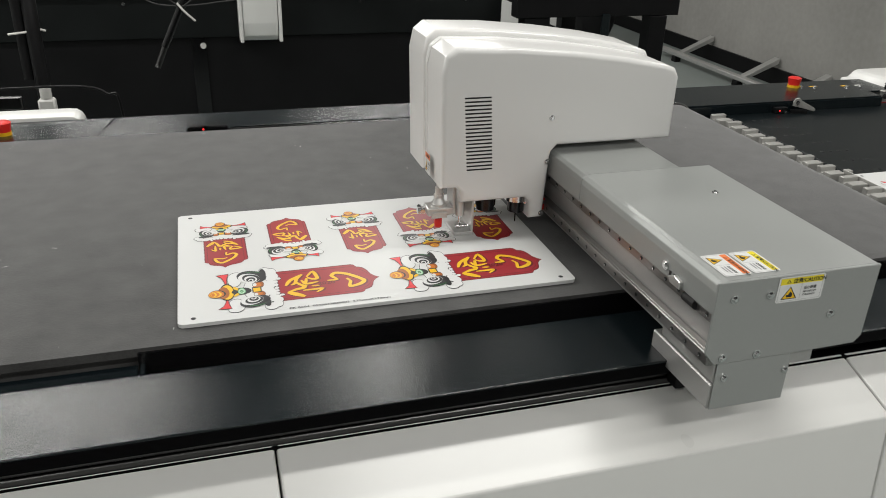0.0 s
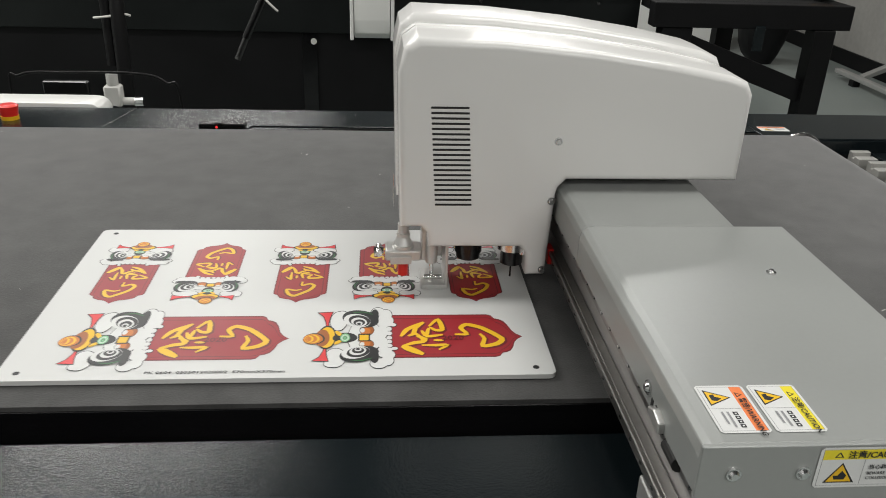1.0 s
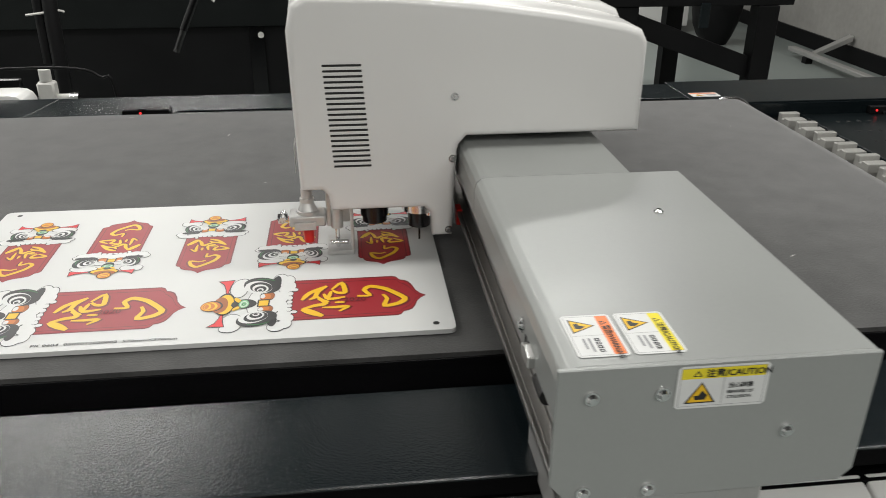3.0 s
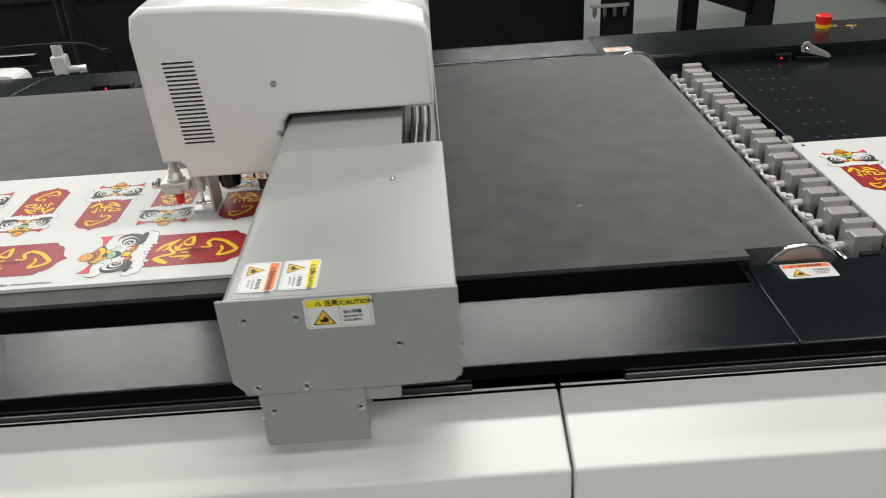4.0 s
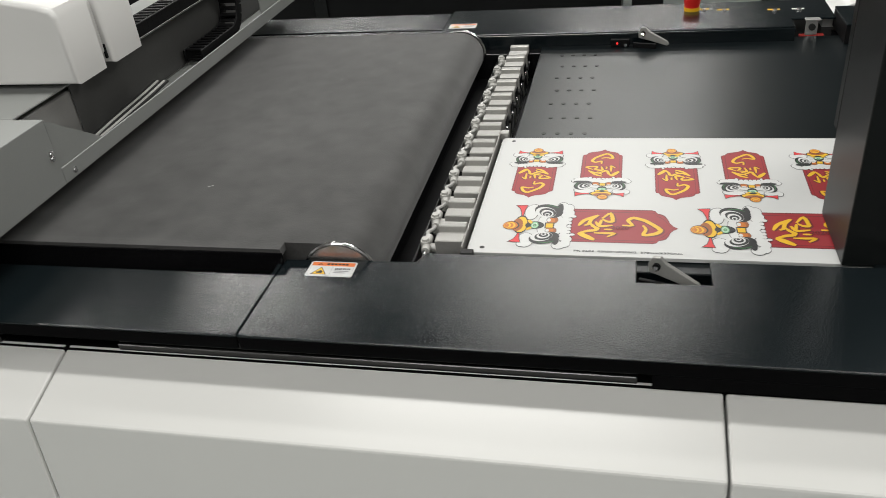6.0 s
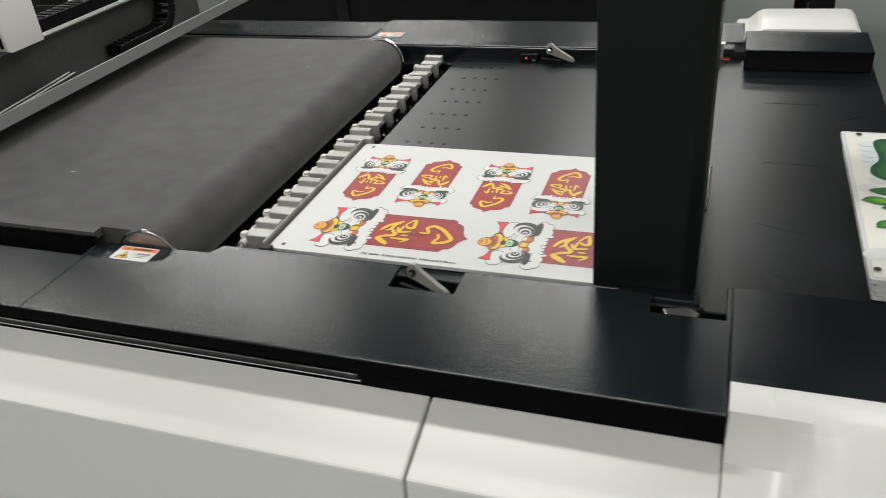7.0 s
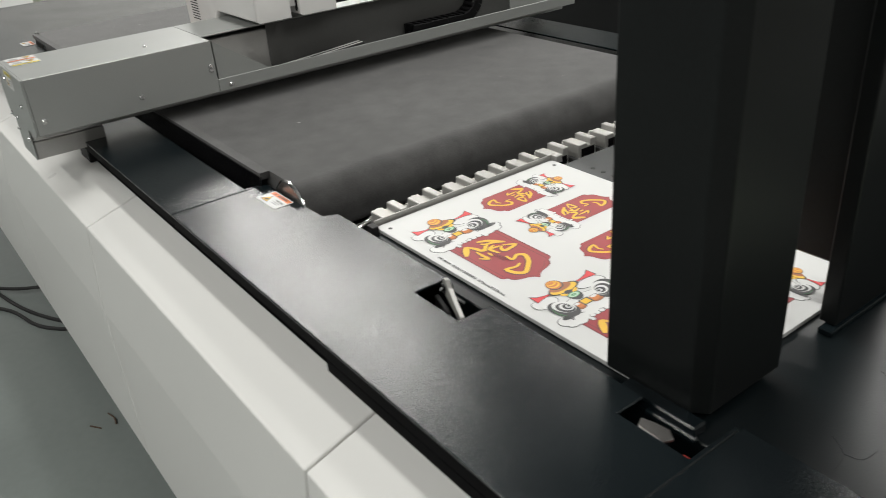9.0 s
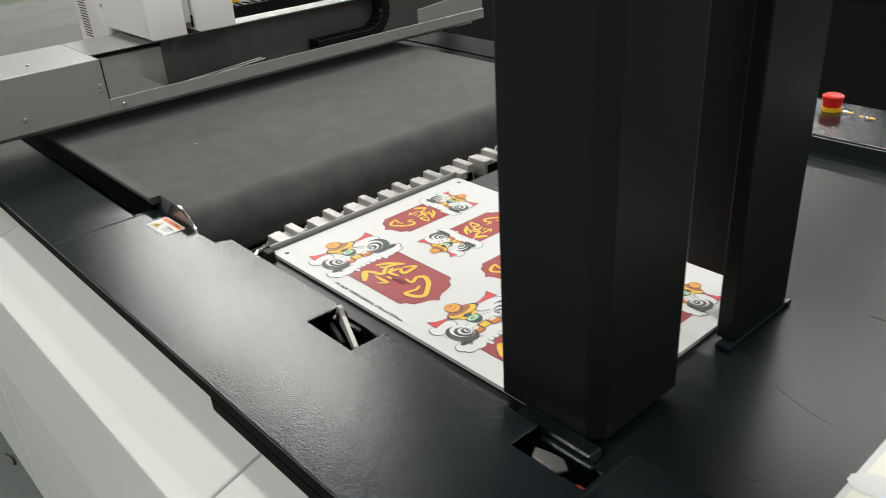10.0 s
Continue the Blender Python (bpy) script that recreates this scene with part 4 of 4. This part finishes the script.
part("bolt", rod((1.09, 0.885, 0.810), (1.09, 0.882, 0.810), 0.0035, 10), M_STEEL, ls)

# ---- green puzzle boards ----
def leaf(art, cx, cy, w, h, turn=0.0):
    c, d = math.cos(turn), math.sin(turn)
    pts = [(-1.0, -0.1), (-0.7, 0.55), (-0.1, 0.85), (0.5, 0.7), (1.0, 0.05), (0.6, -0.6), (0.0, -0.85), (-0.65, -0.7), (-1.12, -0.55), (-0.95, -0.3)]
    art.shaded(GREENS[1:9], [(cx + c * u * w - d * v * h, cy + d * u * w + c * v * h) for u, v in pts], (cx + w * 0.3, cy + h * 0.2))


stack = thing("puzzle_board_stack", (1.95, 0.28, BED_Z), "stack of white boards printed with green puzzle pieces", "printed boards")
GZ = 0.8365
for k in range(5):
    dx = (0, 0.008, 0.006, 0.009, 0.007)[k]
    bm = box(1.684 + dx, 2.254 + dx * 0.5, 0.060 + dx * 0.3, 0.500 + dx * 0.4, GZ - 0.0062 * (k + 1) + 0.0007, GZ - 0.0062 * k, 0)
    bmesh.ops.bevel(bm, geom=[e for e in bm.edges if abs(e.verts[0].co.z - e.verts[1].co.z) > 0.001], offset=0.004, segments=3, affect="EDGES", profile=0.5)
    part("sheet", bm, M_SHEET, stack)
art = Art(lambda px, py, level: (px, py, GZ + 0.0003 + level * 0.000008))
rnd = random.Random(5)
art.poly("cream", [(1.69, 0.066), (2.25, 0.066), (2.25, 0.494), (1.69, 0.494)])
for k in range(60):
    art.blob("white", rnd.uniform(1.70, 2.24), rnd.uniform(0.075, 0.485), rnd.uniform(0.008, 0.03), rnd.uniform(0.006, 0.02), rnd.uniform(0, 3), 10)
for bx in (0.0, 0.28):
    for k in range(5):
        art.blob("pale", 1.717 + bx, 0.372 + 0.020 * k, 0.012, 0.009)
    art.shaded(GREENS, [(1.714 + bx, 0.345), (1.735 + bx, 0.325), (1.79 + bx, 0.316), (1.842 + bx, 0.33), (1.852 + bx, 0.37), (1.835 + bx, 0.388), (1.834 + bx, 0.408), (1.815 + bx, 0.422), (1.812 + bx, 0.45), (1.79 + bx, 0.472), (1.755 + bx, 0.477), (1.727 + bx, 0.462), (1.729 + bx, 0.40), (1.716 + bx, 0.372)], (1.838 + bx, 0.345))
    for dx, dy in ((0, 0), (0.012, 0.004), (0.014, -0.008), (0.012, -0.018)):
        art.blob("dark_leaf", 1.79 + dx + bx, 0.405 + dy, 0.0035, 0.004)
    for y0, side in ((0.292, -1), (0.092, 1)):
        for k in range(8):
            art.blob("pale", 1.722 + 0.026 * k + bx, y0 + side * 0.016 - 0.0015 * k * (1 if side < 0 else 0), 0.013, 0.008)
        art.shaded(GREENS[1:7], [(1.705 + bx, y0), (1.73 + bx, y0 - 0.016), (1.79 + bx, y0 - 0.021), (1.85 + bx, y0 - 0.024), (1.935 + bx, y0 - 0.02), (1.945 + bx, y0 - 0.004), (1.935 + bx, y0 + 0.008), (1.85 + bx, y0 + 0.006), (1.74 + bx, y0 + 0.012), (1.72 + bx, y0 + 0.010)], (1.84 + bx, y0 - 0.004))
    for cx, cy in ((1.714, 0.262), (1.737, 0.243), (1.748, 0.221), (1.722, 0.197), (1.739, 0.174), (1.729, 0.149)):
        leaf(art, cx + bx, cy, 0.0185, 0.0135, -0.3 if cy > 0.2 else 0.15)
    art.shaded(GREENS, [(1.785 + bx, 0.25), (1.84 + bx, 0.252), (1.90 + bx, 0.25), (1.906 + bx, 0.236), (1.893 + bx, 0.228), (1.90 + bx, 0.19), (1.912 + bx, 0.15), (1.918 + bx, 0.130), (1.85 + bx, 0.124), (1.785 + bx, 0.128), (1.776 + bx, 0.142), (1.768 + bx, 0.15), (1.774 + bx, 0.16), (1.785 + bx, 0.195), (1.796 + bx, 0.230), (1.784 + bx, 0.236)], (1.858 + bx, 0.185))
art.level += 5
for hx, hy in ((1.694, 0.081), (1.709, 0.487), (2.24, 0.081), (2.24, 0.487)):
    art.blob("black", hx, hy, 0.0045, 0.0045)
art.done("printed_artwork", stack, "green puzzle piece artwork")

# ---- behind the table: hoses, second machine ----
post = thing("hose_post", (-1.05, 2.1, 0), "black flexible hose bundle tied with a white cable tie", "hose bundle")
part("sleeve", join(tube([(-1.07, 2.12, 3.2), (-1.06, 2.12, 1.6), (-1.065, 2.12, 1.1), (-1.06, 2.10, 0.7)], 0.02, 12), tube([(-1.05, 2.12, 1.9), (-1.03, 2.13, 1.1), (-1.02, 2.08, 0.8), (-1.01, 2.03, 0.0)], 0.024, 12)), M_BLACK_DULL, post, smooth=True)
part("cable_tie", tube([(-1.10, 2.085, 0.858), (-1.05, 2.075, 0.865), (-1.005, 2.085, 0.872), (-0.985, 2.10, 0.865)], 0.004, 6), M_PLASTIC, post, "white cable tie")
valve = thing("air_valve", (-0.96, 1.75, 0), "white plastic air valve with metal fittings", "valve")
part("stand", rod((-0.96, 1.75, 0), (-0.96, 1.75, 0.66), 0.02, 12), M_BLACK_DULL, valve)
part("body", join(box(-0.985, -0.935, 1.73, 1.77, 0.655, 0.72, 0.006), rod((-0.96, 1.75, 0.72), (-0.96, 1.75, 0.755), 0.017, 14), rod((-0.935, 1.75, 0.67), (-0.90, 1.75, 0.67), 0.012, 12)), M_NYLON, valve, smooth=True)
part("fitting", rod((-0.90, 1.75, 0.67), (-0.875, 1.75, 0.67), 0.014, 12), M_STEEL, valve)
part("bracket", join(box(-1.16, -1.03, 1.74, 1.76, 0.69, 0.73, 0.003), box(-1.04, -0.985, 1.735, 1.765, 0.66, 0.67, 0.001)), M_RAIL, valve)
gun = thing("air_gun", (-0.6, 2.0, 0.75), "slim metal air lance hanging on black hoses", "air gun")
part("barrel", join(rod((-0.627, 2.02, 0.755), (-0.60, 2.02, 0.815), 0.010, 12), rod((-0.632, 2.02, 0.745), (-0.627, 2.02, 0.757), 0.011, 12, 0.008)), M_RAIL, gun, smooth=True)
part("sleeve", join(rod((-0.60, 2.02, 0.815), (-0.535, 2.02, 0.945), 0.013, 12), tube([(-0.535, 2.02, 0.945), (-0.48, 2.02, 1.03), (-0.38, 2.02, 1.15), (-0.2, 2.05, 1.4), (0.0, 2.1, 2.2), (0.05, 2.1, 3.2)], 0.018, 10)), M_BLACK_GLOSS, gun, smooth=True)
part("cable_tie", tube([(-0.545, 2.0, 0.965), (-0.52, 1.995, 0.935), (-0.49, 2.0, 0.905)], 0.004, 6), M_PLASTIC, gun)
for pts in ([(-0.545, 2.0, 0.955), (-0.64, 2.0, 0.975), (-0.74, 2.02, 1.08), (-0.85, 2.05, 1.4)], [(-0.54, 2.0, 0.955), (-0.60, 2.0, 1.0), (-0.68, 2.02, 1.06), (-0.80, 2.05, 1.35)], [(-0.53, 2.0, 0.955), (-0.42, 2.0, 0.965), (-0.30, 2.0, 0.995), (-0.15, 2.0, 1.15)], [(-0.53, 2.0, 0.95), (-0.43, 2.0, 1.03), (-0.33, 2.0, 1.16), (-0.2, 2.0, 1.5)]):
    part("wire", tube(pts, 0.0028, 6), M_RUBBER, gun)
loop = tagged(part("tube_handle", tube([(-1.2, 1.62, 0.0), (-1.2, 1.62, 0.70), (-1.17, 1.62, 0.775), (-1.05, 1.62, 0.785), (-0.85, 1.62, 0.785), (-0.77, 1.62, 0.76), (-0.73, 1.62, 0.68), (-0.73, 1.62, 0.0)], 0.004, 8), M_BLACK_DULL, smooth=True), "thin bent black steel tube handle", "handle")

other = thing("second_machine", (-1.0, 3.5, 0), "long black steel machine table with open legs", "machine table")
part("body", box(-4.2, 1.05, 3.12, 4.1, 0.0, 0.835, 0.004), M_BLACK_DULL, other, "black sheet metal body")
part("upper_panel", box(-4.2, 1.05, 3.095, 3.119, 0.64, 0.842, 0.003), M_SATIN, other)
part("worktop", box(-4.2, 1.97, 3.06, 4.1, 0.843, 0.856, 0.003), M_GREY, other, "light grey worktop")
part("apron", box(1.051, 1.97, 2.88, 2.96, 0.735, 0.842, 0.003), M_BLACK_DULL, other)
part("side_apron", join(box(1.89, 1.97, 2.961, 4.1, 0.735, 0.842, 0.003), box(1.051, 1.889, 2.961, 3.09, 0.80, 0.842, 0.002)), M_BLACK_DULL, other)
for x0, x1, y0 in ((1.10, 1.24, 2.89), (1.80, 1.90, 2.87), (1.82, 1.92, 4.0)):
    leg = part("leg", box(x0, x1, y0, y0 + 0.09, 0.0, 0.734, 0.003), M_BLACK_DULL, other)
part("brace", prism([(1.24, 0.70), (1.24, 0.60), (1.80, 0.40), (1.80, 0.50)], "y", 2.90, 2.95, 0.002, 1), M_BLACK_DULL, other)
part("hinge_plate", box(1.52, 1.565, 2.865, 2.878, 0.64, 0.75, 0.002), M_BLACK, other)
part("mount_plate", box(1.06, 1.28, 2.86, 2.885, 0.02, 0.3, 0.003), M_BLACK, other)
manifold = thing("air_manifold", (1.12, 2.875, 0.49), "small metal air manifold with four dull push-in fittings", "manifold")
part("bar", box(1.03, 1.21, 2.862, 2.888, 0.485, 0.497, 0.001), M_BEAM, manifold)
for i in range(4):
    part("fitting", join(rod((1.05 + 0.047 * i, 2.872, 0.452), (1.05 + 0.047 * i, 2.872, 0.4848), 0.010, 12), rod((1.05 + 0.047 * i, 2.872, 0.44), (1.05 + 0.047 * i, 2.872, 0.452), 0.006, 10)), M_TRACK, manifold, "dull metal fitting", smooth=True)
for i in range(6):
    part("panel_screw", rod((-1.9 + 0.55 * i, 3.0945, 0.80), (-1.9 + 0.55 * i, 3.088, 0.80), 0.008, 10), M_STEEL, other)
part("knob", rod((-0.4645, 3.119, 0.60), (-0.4645, 3.10, 0.60), 0.014, 12), M_PLASTIC, other, "round white knob")
part("seam_post", box(-0.52, -0.45, 3.108, 3.119, 0.0, 0.638, 0.002), M_BLACK_GLOSS, other)
roll = thing("motor_housing", (-0.2, 3.05, 0.62), "white motor housing with a rounded belly", "motor housing")
part("belly", prism([(3.119, 0.63), (3.04, 0.632), (3.0, 0.66), (2.985, 0.72), (2.985, 0.95), (3.06, 1.0), (3.119, 1.0)], "x", -0.275, -0.115, 0.004, 2), M_WHITE, roll, smooth=True)
for x in (-0.293, -0.112):
    part("side_plate", box(x, x + 0.016, 2.98, 3.094, 0.632, 1.0, 0.003), M_WHITE, roll)
sign = thing("brand_sign", (-0.2, 2.96, 0.87), "small black sign with a plain white and orange mark", "sign")
part("panel", box(-0.33, -0.08, 2.955, 2.978, 0.865, 1.06, 0.002), M_BLACK_DULL, sign)
part("white_mark", box(-0.28, -0.19, 2.952, 2.9555, 0.90, 0.925, 0.001), M_PLASTIC, sign)
part("orange_mark", box(-0.185, -0.16, 2.952, 2.9555, 0.90, 0.925, 0.001), M_YELLOW, sign)
ebox = thing("emergency_stop", (1.9, 2.95, 0.856), "yellow and black emergency stop box on the second machine", "emergency stop")
part("base", box(1.86, 1.94, 3.0, 3.06, 0.8562, 0.88, 0.003), M_BLACK_DULL, ebox)
part("housing", box(1.86, 1.94, 3.0, 3.06, 0.88, 0.905, 0.004), M_YELLOW, ebox, "yellow box")
part("cap", rod((1.9, 3.03, 0.905), (1.9, 3.03, 0.935), 0.02, 18), M_RED, ebox, "red mushroom cap")

# wall side: floor rail and its brackets, white boxes
rail = thing("floor_rail", (3.4, 4.4, 0), "aluminium floor rail along the cement wall", "rail")
part("bar", box(3.30, 3.36, 2.4, 5.2, 0.045, 0.075, 0.004), M_ALU, rail)
for y in (2.9, 3.5, 4.05, 4.9):
    part("arm", prism([(3.36, 0.05), (3.36, 0.08), (3.63, 0.20), (3.63, 0.16)], "y", y, y + 0.06, 0.002, 1), M_ALU, rail)
    part("shoe", box(3.29, 3.345, y, y + 0.06, 0.0, 0.044, 0.002), M_BLACK_DULL, rail)
crate = thing("white_cabinet", (2.3, 6.4, 0), "low white cabinet standing on the workshop floor", "cabinet")
part("body", box(1.7, 2.9, 6.2, 6.8, 0.06, 0.62, 0.01, 2), M_WHITE, crate)
part("plinth", box(1.74, 2.86, 6.23, 6.78, 0.0, 0.06, 0.003), M_BLACK_DULL, crate)
sack = thing("waste_bag", (2.9, 5.6, 0), "dark brown filled waste bag on the floor", "bag")
bm = bmesh.new()
bmesh.ops.create_uvsphere(bm, u_segments=18, v_segments=12, radius=1)
for v in bm.verts:
    n = noise.noise(v.co * 1.7) * 0.18
    v.co = Vector((2.95 + v.co.x * 0.2 * (1 + n), 5.75 + v.co.y * 0.2 * (1 + n), max(0.0, 0.36 + v.co.z * 0.38 * (1 + n))))
part("bag", bm, M_BLACK_DULL, sack, smooth=True)

# bin and cables on the other side
tub = thing("plastic_bin", (-3.2, 1.0, 0), "large pale green plastic bin", "bin")
outer = [(-3.6, 0.45), (-2.9, 0.45), (-2.9, 1.5), (-3.6, 1.5)]
bm = bmesh.new()
rings = []
for z, g in ((0.0, -0.06), (0.70, 0.0), (0.72, 0.03), (0.74, 0.03), (0.74, -0.005), (0.05, -0.07)):
    rings.append([bm.verts.new((x + (g if x > -3.2 else -g), y + (g if y > 1 else -g), z)) for x, y in outer])
for a, b in zip(rings, rings[1:]):
    for k in range(4):
        bm.faces.new((a[k], a[(k + 1) % 4], b[(k + 1) % 4], b[k]))
bm.faces.new(rings[-1])
bm.faces.new(rings[0][::-1])
part("shell", bm, M_BINGREEN, tub)
for i, pts in enumerate(([(-1.6, -0.7, 0.006), (-1.1, -0.50, 0.006), (-0.9, -0.38, 0.008), (-0.7, -0.31, 0.006), (-0.5, -0.1, 0.006)], [(-1.5, -0.42, 0.006), (-1.15, -0.40, 0.007), (-0.85, -0.33, 0.006), (-0.6, -0.2, 0.006)], [(-1.3, -0.6, 0.02), (-1.12, -0.42, 0.02), (-1.0, -0.3, 0.02), (-0.9, -0.1, 0.02)])):
    tagged(part("floor_cable", tube(pts, 0.006, 8), M_RUBBER, smooth=True), "black cable lying on the floor beside the machine", "cable", "floor cables")

# lint and chalk flecks on the felt
fl = bmesh.new()
rnd = random.Random(11)
for k in range(34):
    x, y, a, w = rnd.uniform(-0.95, 0.68), rnd.uniform(-0.035, 0.85), rnd.uniform(0, 3.1), rnd.uniform(0.0005, 0.0014)
    ln = w * rnd.uniform(1.0, 5.0)
    vs = []
    for u, v in ((-ln, -w * 0.4), (0, -w * 0.6), (ln, -w * 0.2), (ln * 0.6, w * 0.5), (-ln * 0.5, w * 0.4)):
        vs.append(fl.verts.new((x + u * math.cos(a) - v * math.sin(a), y + u * math.sin(a) + v * math.cos(a), BELT_Z + 0.0003)))
    fl.faces.new(vs)
tagged(part("lint_flecks", fl, M_NYLON), "pale lint and chalk flecks on the felt belt", "lint", kind="stuff")
for pts in ([(-0.12, -0.292, 0.003), (-0.09, -0.285, 0.004), (-0.06, -0.288, 0.003)], [(-0.10, -0.345, 0.002), (-0.07, -0.325, 0.002)]):
    tagged(part("debris", tube(pts, 0.0022, 6, 4), M_TWIG), "thin brown scrap lying on the workshop floor", "debris", "floor scraps")
